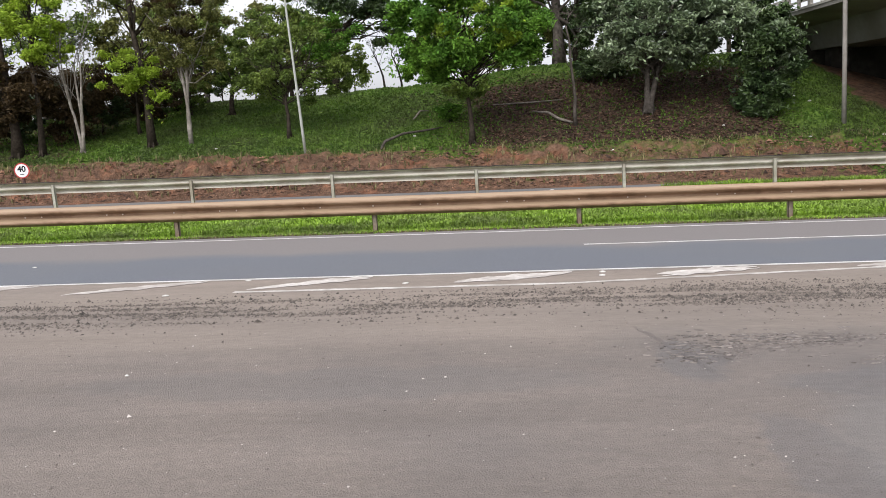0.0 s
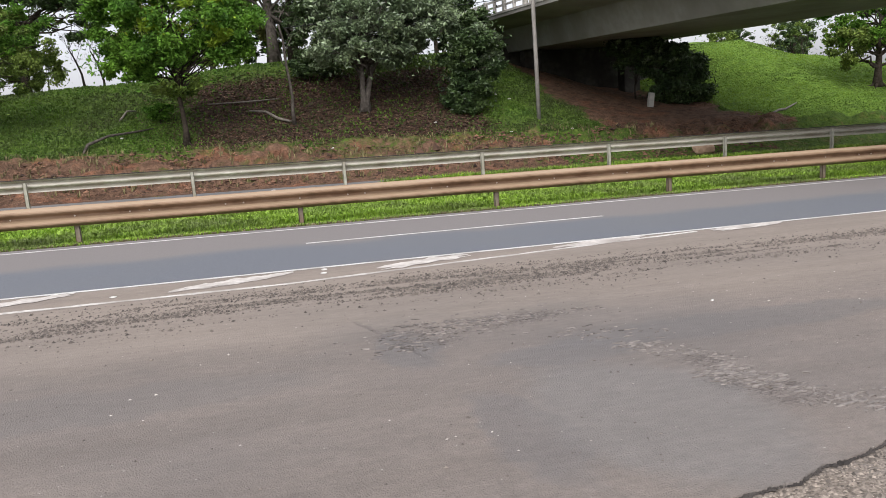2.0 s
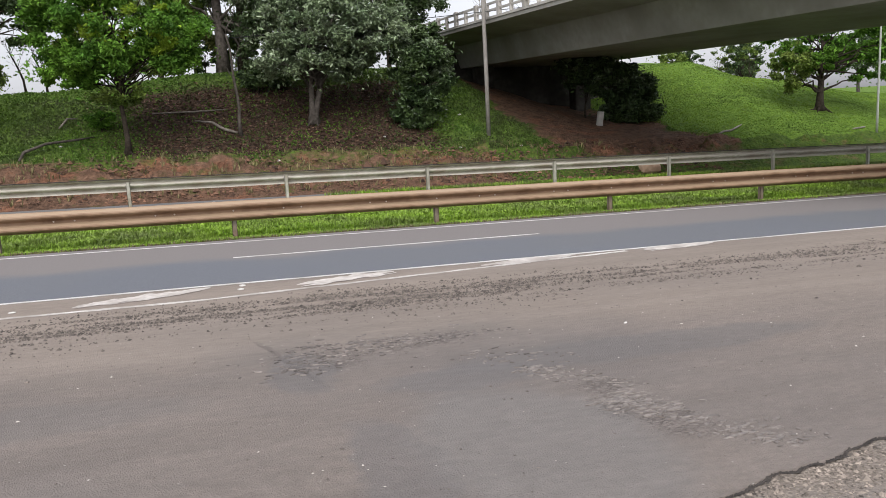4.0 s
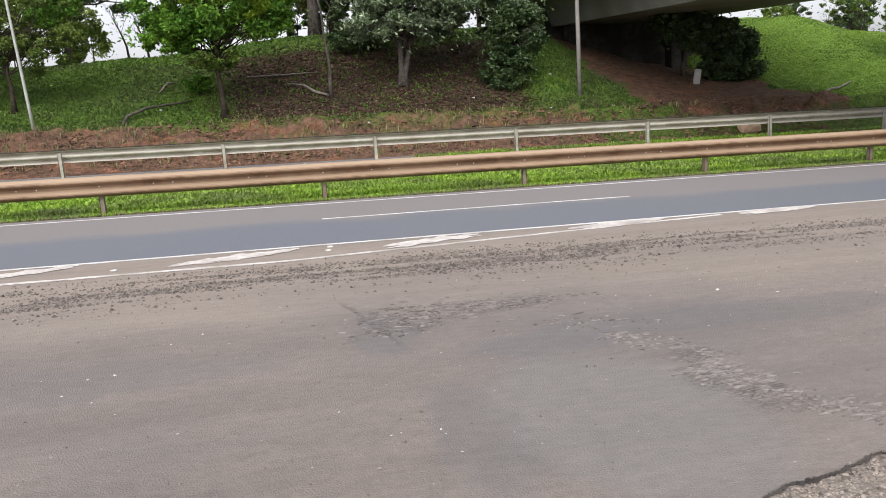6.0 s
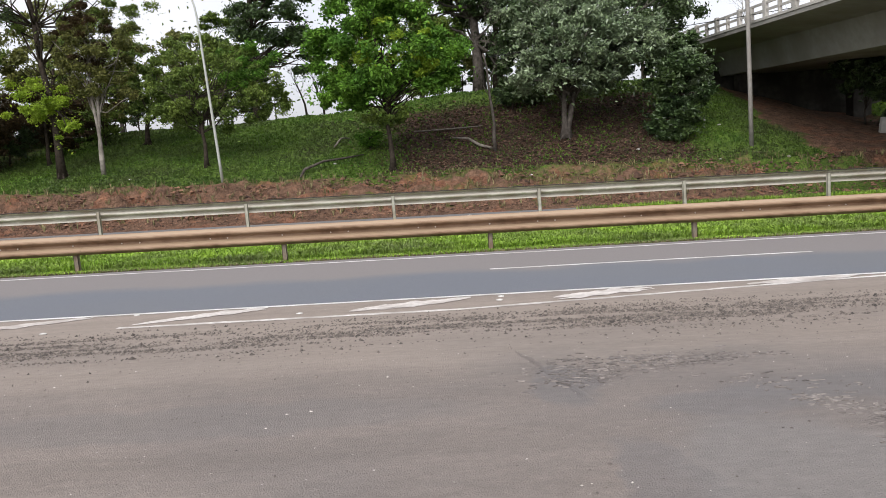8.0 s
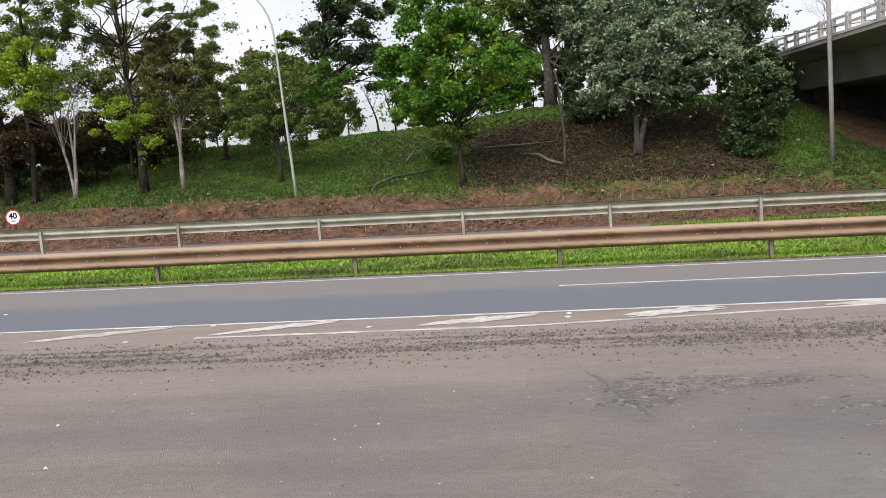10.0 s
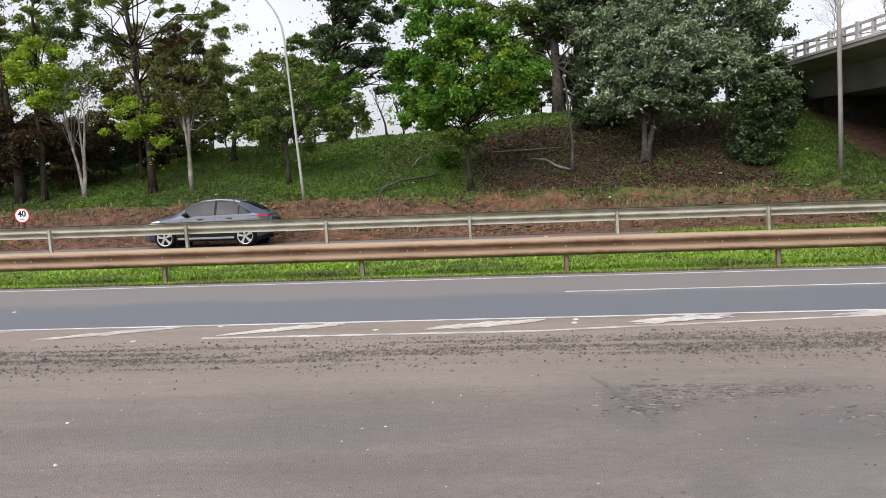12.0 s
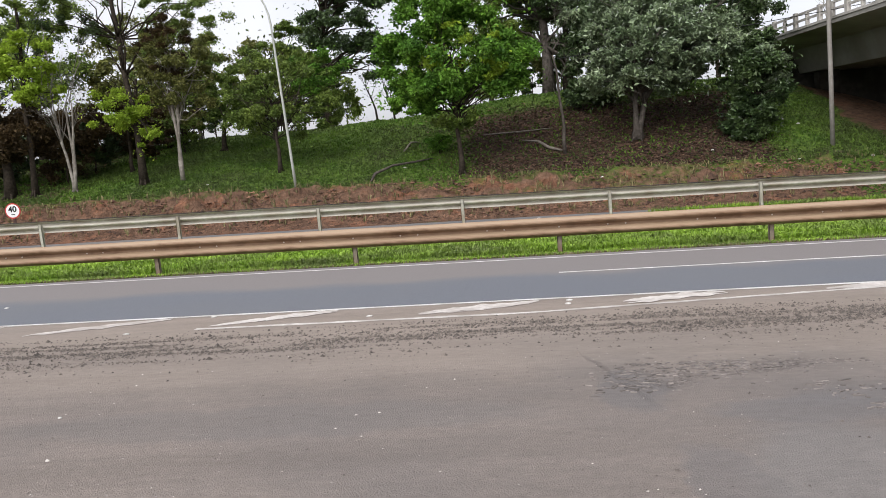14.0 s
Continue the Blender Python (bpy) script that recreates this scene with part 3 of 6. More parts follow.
def cover(x, y):
    """Share of bare soil, litter and bright turf at a place."""
    soil = litter = turf = 0.0
    if y < -12:
        return 0.0, 0.9, 0.0
    if 6.9 < y <= 11.8:
        soil = 0.6 if x < 4 else 0.2
    if 11.4 < y < 15.6:
        left = 1.25 if x < -4 else 1.0 if x < 11 else 0.55
        soil = (0.68 if y < 13.2 else 0.30 + 0.38 * max(0.0, 1 - abs(y - 13.7) / 1.5)) * left
    if -4.5 < x < 10.5 and y > 14:
        k = min(1, (x + 4.5) / 3, (10.5 - x) / 1.5, (y - 14) / 1.5, max(0.0, (24.2 - y) / 2.2))
        litter = 0.72 * max(0, k)
    if x < -17 and y > 16:
        litter = 0.5 * min(1, (-17 - x) / 2)
    xs = x + 0.9 * noise.noise((x * 0.55, y * 0.55, 12)) + 0.5 * noise.noise((x * 1.7, y * 1.7, 5)) - 0.25 * (17.5 - y) * (y < 17.5)
    if 12.7 < xs < 22.5 and y > 12.5:
        soil = max(soil, min(1.0, (xs - 12.7) / 1.6, (22.5 - xs) / 1.5) * (0.85 if y > 14 else 0.6))
    if -1 < y < 7.0:
        turf = 0.75
    if x > 21.5 and y > 14.5:
        turf = 0.6
    if -12 < x < -4 and 15 < y < 18.5:
        turf = 0.35
    if 10.5 < x < 13.5 and y > 14.5:
        turf = 0.4
    return soil, litter, turf


def ground_sheet():
    xs = sorted(set([-600, -400, -250, -160, -110, -80, -60, -45] + [round(-30 + 0.2 * i, 2) for i in range(0, 375)] + [54, 60, 75, 100, 160, 250, 400, 600]))
    ys = sorted(set([-600, -300, -150, -80, -60, -40, -30, -24, -20, -18] + [-17 + 0.5 * i for i in range(0, 34)] + [round(0 + 0.35 * i, 3) for i in range(0, 33)]
                    + [round(11.6 + 0.16 * i, 3) for i in range(0, 30)] + [round(16.5 + 0.45 * i, 3) for i in range(0, 32)] + [33, 36, 40, 46, 55, 70, 100, 160, 300, 600]))
    verts, cols = [], []
    for y in ys:
        for x in xs:
            z = gz_rough(x, y)
            if y < -0.3 or 7.3 < y < 11.5:
                z -= 0.05 if y < -1 else 0.04
            verts.append((x, y, z))
            cols.append((*cover(x, y), 1.0))
    w = len(xs)
    faces = [(j * w + i, j * w + i + 1, (j + 1) * w + i + 1, (j + 1) * w + i) for j in range(len(ys) - 1) for i in range(w - 1)]
    ob = obj("ground", verts, faces, M["ground"], smooth=True)
    at = ob.data.color_attributes.new("cover", "FLOAT_COLOR", "POINT")
    at.data.foreach_set("color", [c for q in cols for c in q])
    return tagged(ob, "grassy embankment and verge with bare red soil", "ground", kind="structure")


def strip(name, edges, xs, lift, material, label, category, thick=0.0, kind="structure"):
    """A surface that follows the ground between two edges, given as functions of x."""
    n = 9
    verts, faces = [], []
    for x in xs:
        y0, y1 = edges[0](x), edges[1](x)
        for k in range(n):
            y = y0 + (y1 - y0) * k / (n - 1)
            verts.append((x, y, gz(x, y) + lift))
    for i in range(len(xs) - 1):
        for k in range(n - 1):
            a = i * n + k
            faces.append((a, a + n, a + n + 1, a + 1))
    if thick:
        m = len(verts)
        for x in xs:
            y0 = edges[0](x)
            verts.append((x, y0 - 0.02, gz(x, y0) + lift - thick))
        for i in range(len(xs) - 1):
            faces.append((i * n, m + i, m + i + 1, (i + 1) * n))
    ob = obj(name, verts, faces, material, smooth=False)
    return tagged(ob, label, category, kind=kind)


def pavement_edge(x):
    """Ragged near edge of the old pavement."""
    y = -13.43 + 0.232 * x if x < 7 else -11.806
    return max(-15.1, y) + 0.05 * noise.noise((x * 3.1, 0, 0)) + 0.03 * noise.noise((x * 11, 2, 0)) if x > -9 else -15.1 + 0.05 * noise.noise((x * 3.1, 0, 0))


LONG = [-600, -300, -150, -80, -60, -45] + [round(-36 + 0.5 * i, 2) for i in range(0, 145)] + [48, 60, 80, 150, 300, 600]
FINE = [-600, -300, -150, -80, -60, -45, -36, -30, -24, -20] + [round(-16 + 0.06 * i, 3) for i in range(0, 567)] + [20, 26, 36, 48, 60, 80, 150, 300, 600]
ground_sheet()
strip("pavement", (pavement_edge, lambda x: -6.05), FINE, 0.0, M["pavement"], "worn dusty brown-grey pavement beside the road", "pavement", thick=0.06)
strip("road", (lambda x: -6.2, lambda x: -0.42 + 0.05 * noise.noise((x * 2.2, 5, 0))), LONG, 0.003, M["asphalt"], "smooth blue-grey asphalt carriageway", "road")
strip("far_road", (lambda x: 7.6, lambda x: 11.2), LONG, 0.006, M["asphalt_far"], "grey asphalt road behind the second barrier", "road")

strip("verge", (lambda x: -24.0, lambda x: pavement_edge(x) - 0.012), FINE, -0.013, mat("gritty_verge", (0.12, 0.10, 0.082), (0.34, 0.285, 0.235), 60, 0.95, bump=0.9, bump_scale=60, c3=(0.24, 0.21, 0.185), big=1.5, spec=0.15), "gritty gravel verge below the pavement edge", "pavement")


def marking(name, y_of, x0, x1, width, material, label, step=0.12, rag=0.0, lift=0.0055):
    xs, verts, faces = list(np.arange(x0, x1 + 0.001, step)), [], []
    for i, x in enumerate(xs):
        r0, r1 = rag * noise.noise((x * 5.0, y_of(x), 1)), rag * noise.noise((x * 5.0, y_of(x), 8))
        for y in (y_of(x) - width / 2 + r0, y_of(x) + width / 2 + r1):
            verts.append((x, y, gz(x, y) + lift))
    for i in range(len(xs) - 1):
        faces.append((2 * i, 2 * i + 2, 2 * i + 3, 2 * i + 1))
    return tagged(obj(name, verts, faces, material), label, "road marking", kind="structure")


marking("edge_line_far", lambda x: -0.93, -60, 60, 0.13, M["paint"], "white edge line beside the grass", rag=0.012)
for x0 in (-48.3, -32.3, -16.3, -0.3, 15.7, 31.7):
    marking("lane_dash", lambda x: -3.5, x0, x0 + 4.95, 0.11, M["paint"], "white lane dash on blue-grey asphalt", rag=0.006)
marking("edge_line_near", lambda x: -6.27, -60, 60, 0.10, M["paint"], "white edge line, slightly worn", rag=0.012, lift=0.004)
marking("edge_line_old", lambda x: -7.26 + (0.0 if x < -0.9 else 0.155 * (x + 0.9)), -4.5, 4.6, 0.10, M["paint_worn"], "worn older white edge line", rag=0.03, lift=0.003)


def swoosh(x0, x1, y0, y1, seed):
    """A pale sandy drift of ragged streaks that tapers from the old line to the newer one."""
    rng = np.random.default_rng(seed)
    verts, faces = [], []
    for k in range(9):
        f0 = rng.uniform(0, 0.45) if k else 0.0
        f1 = min(1.0, f0 + rng.uniform(0.35, 0.75)) if k else 1.0
        shift, fat = (rng.normal() * 0.07, rng.uniform(0.018, 0.07)) if k else (0.0, 0.15)
        n, base = 40, len(verts)
        for i in range(n + 1):
            f = i / n
            g = f0 + (f1 - f0) * f
            x = x0 + (x1 - x0) * g
            mid = y0 + (y1 - y0) * g ** 0.8 + shift
            half = fat * math.sin(math.pi * (0.03 + 0.94 * f)) ** 0.7
            for sg in (-1, 1):
                y = mid + sg * half + half * 1.1 * noise.noise((x * 6, sg * 3.0 + k, seed)) + 0.025 * noise.noise((x * 19, sg * 3.0 + k, 5))
                verts.append((x, y, gz(x, y) + 0.0045 + 0.0002 * k))
        for i in range(n):
            a = base + 2 * i
            faces.append((a, a + 2, a + 3, a + 1))
    tagged(obj("sand_patch", verts, faces, M["sand"]), "pale sandy paint drift between two edge lines", "road marking", group="sandy drifts", kind="structure")


for i, drift in enumerate(((-8.9, -7.2, -7.0, -6.4), (-6.5, -5.1, -7.15, -6.4), (-4.4, -3.1, -7.12, -6.36), (-2.1, -0.75, -7.0, -6.45), (0.15, 1.35, -6.8, -6.42), (2.4, 3.8, -6.6, -6.36), (4.7, 5.9, -6.5, -6.34))):
    swoosh(*drift, 3 + i)




# ---- crash barriers ----


def w_beam(height, depth):
    """Cross-section of a corrugated beam, as (out, up) pairs."""
    h = height / 2
    return [(0.0, -h), (depth * 0.1, -h * 0.93), (depth * 0.85, -h * 0.74), (depth, -h * 0.62), (depth, -h * 0.5), (depth * 0.85, -h * 0.38), (depth * 0.1, -h * 0.16), (0.0, -h * 0.08),
            (0.0, h * 0.08), (depth * 0.1, h * 0.16), (depth * 0.85, h * 0.38), (depth, h * 0.5), (depth, h * 0.62), (depth * 0.85, h * 0.74), (depth * 0.1, h * 0.93), (0.0, h)]


def barrier(name, y, x_first, count, top, height, out, material, post_material, label, post_front):
    thing = tagged(empty(name, pose(x_first, y, gz(x_first, y))), label, "crash barrier")
    prof = w_beam(height, 0.13)
    for i in range(count):
        x = 4.0 * i
        z = -GRADE * x
        wob = 0.012 * noise.noise((i * 1.7, y, 0))
        verts, faces = [], []
        for k, xx in enumerate((-0.03, 1.0, 2.0, 3.0, 4.18)):
            for th in (0, 0.006):
                for o, u in prof:
                    verts.append((x + xx, out * (o + th + (0.008 if k == 4 else 0)), z - GRADE * xx + top - height / 2 + u + wob * math.sin(math.pi * xx / 4)))
        m = len(prof)
        for k in range(4):
            for j in range(m - 1):
                a = k * 2 * m + j
                b = a + 2 * m
                faces.append((a, b, b + 1, a + 1))
                faces.append((a + m, a + m + 1, b + m + 1, b + m))
            for j in (0, m - 1):
                a = k * 2 * m + j
                faces.append((a, a + m, a + 3 * m, a + 2 * m))
        for k in (0, 4):
            for j in range(m - 1):
                a = k * 2 * m + j
                faces.append((a, a + 1, a + m + 1, a + m))
        obj("beam", verts, faces, material, thing)
        if out > 0:
            lip = box(bmesh.new(), 0.0, 4.0, 0.0, 0.05, 0.004, 0.026, 0.004)
            bmesh.ops.transform(lip, matrix=pose(x, 0.0, z + top, 0, math.degrees(math.atan(GRADE)), 0), verts=lip.verts)
            part("top_edge", lip, M["tar"], thing, "dark strip along the upper edge")
        bm = bmesh.new()
        off = 0.03 * post_front
        tp = top + 0.005 if post_front * out > 0 else top - 0.06
        tilt = 0.012 * noise.noise((i * 3.3, y, 5))
        box(bm, -0.045, 0.045, -0.004, 0.004, -0.25, tp)
        box(bm, -0.045, -0.037, -0.004, 0.085, -0.25, tp)
        box(bm, 0.037, 0.045, -0.004, 0.085, -0.25, tp)
        bmesh.ops.transform(bm, matrix=pose(x, off if post_front > 0 else off - 0.09, z, 0, math.degrees(tilt), 0), verts=bm.verts)
        part("post", bm, post_material, thing)
        for bx in (0.0, 0.93, 1.27, 2.62, 2.95):
            bm = bmesh.new()
            bmesh.ops.create_cone(bm, cap_ends=True, segments=6, radius1=0.026 if bx == 0 else 0.018, radius2=0.012, depth=0.02,
                                  matrix=Matrix.Translation((x + bx, out * 0.012, z - GRADE * bx + top - height / 2)) @ pose(0, 0, 0, 90 * (1 if out < 0 else -1)))
            part("bolt", bm, M["bolt"], thing)
    return thing


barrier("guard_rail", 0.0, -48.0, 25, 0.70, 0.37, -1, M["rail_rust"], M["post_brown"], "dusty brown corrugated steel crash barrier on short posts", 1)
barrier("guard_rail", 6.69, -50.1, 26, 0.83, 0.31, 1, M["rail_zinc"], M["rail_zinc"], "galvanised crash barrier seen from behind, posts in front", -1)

# ---- bridge ----


def bridge():
    """Concrete overpass: box girder, slab with overhang, kerb and post-and-rail parapet. Its long axis is y."""
    lean = 2.6
    thing = tagged(empty("bridge", pose(14.95, 12.9, 0.448, 0, 0, lean) @ Matrix.Diagonal((0.8, 0.8, 0.8, 1))), "grey concrete overpass with a box girder and open parapet", "bridge")
    bm = bmesh.new()
    sec = [(0.0, 4.7), (9.3, 4.7), (9.9, 6.1), (-0.5, 6.1)]
    y0, y1 = -75.0, 17.5
    a = [bm.verts.new((x, y0, z)) for x, z in sec]
    b = [bm.verts.new((x, y1, z)) for x, z in sec]
    for i in range(4):
        bm.faces.new((a[i], a[(i + 1) % 4], b[(i + 1) % 4], b[i]))
    bm.faces.new(a[::-1])
    bm.faces.new(b)
    part("girder", bm, M["concrete"], thing, "grey concrete box girder")
    bm = bmesh.new()
    sec = [(-3.15, 6.42), (-0.6, 6.1), (10.0, 6.1), (10.6, 6.42), (10.6, 6.62), (-3.15, 6.62)]
    a = [bm.verts.new((x, y0, z)) for x, z in sec]
    b = [bm.verts.new((x, y1 + 1.5, z)) for x, z in sec]
    for i in range(6):
        bm.faces.new((a[i], a[(i + 1) % 6], b[(i + 1) % 6], b[i]))
    bm.faces.new(a[::-1])
    bm.faces.new(b)
    part("deck_slab", bm, M["concrete"], thing)
    for sx in (-3.05, 10.5):
        part("kerb", box(bmesh.new(), sx - 0.15, sx + 0.15, y0, y1 + 1.5, 6.62, 6.74), M["concrete_pale"], thing)
        for zr in (7.02, 7.36):
            part("rail", box(bmesh.new(), sx - 0.05, sx + 0.05, y0, y1 + 1.5, zr, zr + 0.11), M["concrete_pale"], thing)
        k = 0
        yy = y1 + 1.4
        while yy > -22:
            w = 0.16 if k % 2 == 0 else 0.07
            part("parapet_post", box(bmesh.new(), sx - 0.09, sx + 0.09, yy - w, yy + w, 6.7, 7.55 if k % 2 == 0 else 7.4, 0.02), M["concrete_pale"], thing)
            yy -= 1.45
            k += 1
    # abutment and columns are coloured dark for the shade below the girder
    part("abutment", box(bmesh.new(), -3.2, 12.5, y1 - 0.3, y1 + 2.5, -0.5, 6.05), M["concrete_shaded"], thing)
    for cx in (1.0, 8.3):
        part("bearing_column", box(bmesh.new(), cx - 0.6, cx + 0.6, y1 - 2.2, y1 - 1.3, 0.5, 4.7, 0.04), M["concrete_shaded"], thing)
    part("near_abutment", box(bmesh.new(), -3.2, 12.5, y0 - 3, y0 - 0.02, -1, 6.6), M["concrete"], thing)


bridge()

# ---- trees ----


def leaves(name, centres, size, material, parent, seed, up=0.35, slim=0.45):
    """Folded four-sided leaves at the centres, in one mesh."""
    rng = np.random.default_rng(seed)
    c = np.asarray(centres, float)
    n = len(c)
    nrm = rng.normal(size=(n, 3))
    nrm[:, 2] += up * 3
    nrm /= np.linalg.norm(nrm, axis=1)[:, None]
    t = np.cross(nrm, rng.normal(size=(n, 3)))
    t /= np.linalg.norm(t, axis=1)[:, None] + 1e-9
    s = np.cross(nrm, t)
    ln = size * rng.uniform(0.6, 1.3, n)[:, None]
    v = np.empty((n, 4, 3))
    v[:, 0] = c - t * ln * 0.5
    v[:, 1] = c + s * ln * slim * 0.5 + nrm * ln * 0.10
    v[:, 2] = c + t * ln * 0.5 - nrm * ln * 0.08
    v[:, 3] = c - s * ln * slim * 0.5 + nrm * ln * 0.10
    return obj(name, v.reshape(-1, 3).tolist(), np.arange(4 * n).reshape(n, 4).tolist(), material, parent)


def clump_points(rng, centre, r, n, flat=0.6):
    d = rng.normal(size=(n, 3))
    d /= np.linalg.norm(d, axis=1)[:, None]
    d *= (rng.uniform(0.15, 1.0, n) ** 0.5)[:, None] * r
    d[:, 2] *= flat
    # ragged sprays within the clump
    k = max(2, n // 14)
    spray = d[rng.integers(0, n, k)]
    d = 0.45 * d + 0.55 * (spray[rng.integers(0, k, n)] + rng.normal(size=(n, 3)) * r * 0.16)
    return d + np.asarray(centre)


def limb_path(rng, a, b, n=5, sway=0.12):
    a, b = np.asarray(a, float), np.asarray(b, float)
    ln = np.linalg.norm(b - a)
    pts = []
    for i in range(n + 1):
        f = i / n
        p = a + (b - a) * f
        if 0 < i < n:
            p = p + rng.normal(size=3) * sway * ln * 0.35
            p[2] += math.sin(math.pi * f) * ln * 0.06
        pts.append(tuple(p))
    return pts


def bare_twigs(rng, verts, faces, p, d, ln, r, depth):
    """Forking leafless branches."""
    d = np.asarray(d, float)
    d /= np.linalg.norm(d)
    q = np.asarray(p, float) + d * ln
    mid = (np.asarray(p) + q) / 2 + rng.normal(size=3) * ln * 0.07
    tube_geo(verts, faces, [tuple(p), tuple(mid), tuple(q)], [r, r * 0.8, r * 0.6], 5 if r > 0.02 else 3)
    if depth <= 0:
        return
    for k in range(2 if rng.uniform() < 0.55 else 3):
        nd = d + rng.normal(size=3) * 0.42
        nd[2] += 0.16
        bare_twigs(rng, verts, faces, tuple(q if k < 2 else mid), nd, ln * rng.uniform(0.62, 0.85), r * 0.58, depth - 1)


def tree(name, label, x, y, seed, trunk, bark, crowns, leaf_size=0.2, twig_depth=0, stems=((0, 0),), flare=1.5, category="tree"):
    """trunk: (height, radius, lean x, lean y). crowns: (material, centre x, y, z, radii x, y, z, clumps, clump radius, leaves a clump), places in the world."""
    rng = np.random.default_rng(seed)
    z = gz_rough(x, y) - 0.06
    thing = tagged(empty(name, pose(x, y, z)), label, category)
    h, r, lx, ly = trunk
    verts, faces = [], []
    tops = []
    for sx, sy in stems:
        pts, rad = [], []
        for i in range(8):
            f = i / 7
            pts.append((sx * f + lx * f * f + 0.05 * h * 0.12 * rng.normal() * (0 < i < 7), sy * f + ly * f * f + 0.04 * h * 0.1 * rng.normal() * (0 < i < 7), h * f))
            rad.append(r * (1 - 0.55 * f) * (flare if i == 0 else 1.08 if i == 1 else 1))
        tube_geo(verts, faces, pts, rad, 9)
        tops.append(pts)
    for k in range(5 if flare > 1.3 else 0):
        a = 2 * math.pi * (k + rng.uniform(0, 0.6)) / 5
        rr = r * rng.uniform(2.2, 3.4)
        ez = gz_rough(x + rr * math.cos(a), y + rr * math.sin(a)) - z - 0.03
        tube_geo(verts, faces, [(0, 0, h * 0.07 + 0.1), (rr * 0.45 * math.cos(a), rr * 0.45 * math.sin(a), 0.10), (rr * math.cos(a), rr * math.sin(a), ez)], [r * 0.5, r * 0.33, r * 0.12], 6)
    groups = {}
    for mt, cx, cy, cz, rx, ry, rz, n, cr, per in crowns:
        loose = rng.normal(size=(int(n * per * 0.10), 3))
        loose /= np.linalg.norm(loose, axis=1)[:, None]
        loose *= (rng.uniform(0.1, 1.35, len(loose)) ** 0.6)[:, None] * np.array((rx + cr * 0.5, ry + cr * 0.5, rz + cr * 0.5))
        keep = np.array([noise.noise((p[0] * 1.1 + cx, p[1] * 1.1, p[2] * 1.3 + cz)) > 0.0 for p in loose])
        groups.setdefault(mt, []).append(loose[keep] + np.array((cx - x, cy - y, cz - z)))
        n = round(n * 1.9)
        for i in range(n):
            d = rng.normal(size=3)
            d /= np.linalg.norm(d)
            d *= rng.uniform(0.25, 1.12) ** 0.45
            c = np.array((cx - x + d[0] * rx, cy - y + d[1] * ry, cz - z + d[2] * rz))
            cr_i = cr * rng.uniform(0.45, 1.0)
            if noise.noise((c[0] * 0.9 + cx, c[1] * 0.9, c[2] * 1.1 + cz)) < -0.24:
                continue
            groups.setdefault(mt, []).append(clump_points(rng, c, cr_i, int(1.2 * per * rng.uniform(0.6, 1.4))))
            if i % 3 == 0:
                src = tops[i % len(tops)]
                j = int(np.clip(3 + rng.integers(0, 5), 0, 7))
                while j > 2 and src[j][2] > c[2] - 0.1:
                    j -= 1
                pts = limb_path(rng, src[j], c)
                r0 = r * (0.42 - 0.03 * j)
                tube_geo(verts, faces, pts, [max(0.012, r0 * (1 - 0.8 * q / 5)) for q in range(6)], 5)
    if twig_depth:
        for pts in tops:
            for j in (4, 5, 6, 7, 7):
                a = rng.uniform(0, 2 * math.pi)
                bare_twigs(rng, verts, faces, pts[j], (0.5 * math.cos(a), 0.5 * math.sin(a), 0.9), h * rng.uniform(0.12, 0.22), r * 0.28, twig_depth)
    obj("trunk", verts, faces, bark, thing, smooth=True)
    for i, (mt, pts) in enumerate(groups.items()):
        leaves("crown", np.concatenate(pts), leaf_size, M[mt], thing, seed + i, slim=0.5)
    return thing


tree("tree", "dark tree with red-brown lower foliage and whitish foot", -21.0, 16.7, 11, (7.5, 0.19, -0.4, 0), M["bark_dark"],
     [("leaf_brown", -21.3, 16.9, 4.3, 2.3, 1.8, 1.2, 34, 0.75, 230), ("leaf_bright", -21.9, 17.2, 6.6, 1.3, 1.3, 1.6, 14, 0.6, 200), ("leaf_olive", -21.5, 17, 10, 2, 1.6, 1.5, 10, 0.7, 160)], 0.17)
tree("tree", "slender tree with bright green sprays over the bank", -19.9, 16.6, 12, (8.8, 0.11, 0.6, 0), M["bark_dark"],
     [("leaf_bright", -19.1, 16.4, 7.1, 1.35, 1.1, 1.0, 16, 0.55, 190), ("leaf_bright", -18.9, 16.4, 5.6, 1.0, 0.9, 0.6, 11, 0.5, 190), ("leaf_mid", -18.6, 16.8, 9.3, 1.7, 1.3, 1.2, 14, 0.6, 120)], 0.17)
tree("tree", "bare multi-stemmed tree with a pale trunk", -18.3, 16.8, 13, (3.6, 0.07, -0.1, 0), M["bark_pale"],
     [("leaf_dark", -18.0, 17.0, 8.0, 1.5, 1.2, 0.9, 10, 0.45, 110)], 0.11, twig_depth=5, stems=((-0.45, 0), (0.1, 0.2), (0.5, -0.1)))
tree("tree", "red-brown shrubby tree under taller trees", -17.0, 19.5, 14, (3.0, 0.08, 0, 0), M["bark_dark"],
     [("leaf_brown", -17.4, 19.5, 4.6, 1.6, 1.2, 1.1, 20, 0.6, 200), ("leaf_brown", -15.3, 19.8, 4.4, 0.8, 0.8, 0.9, 8, 0.5, 160)], 0.16)
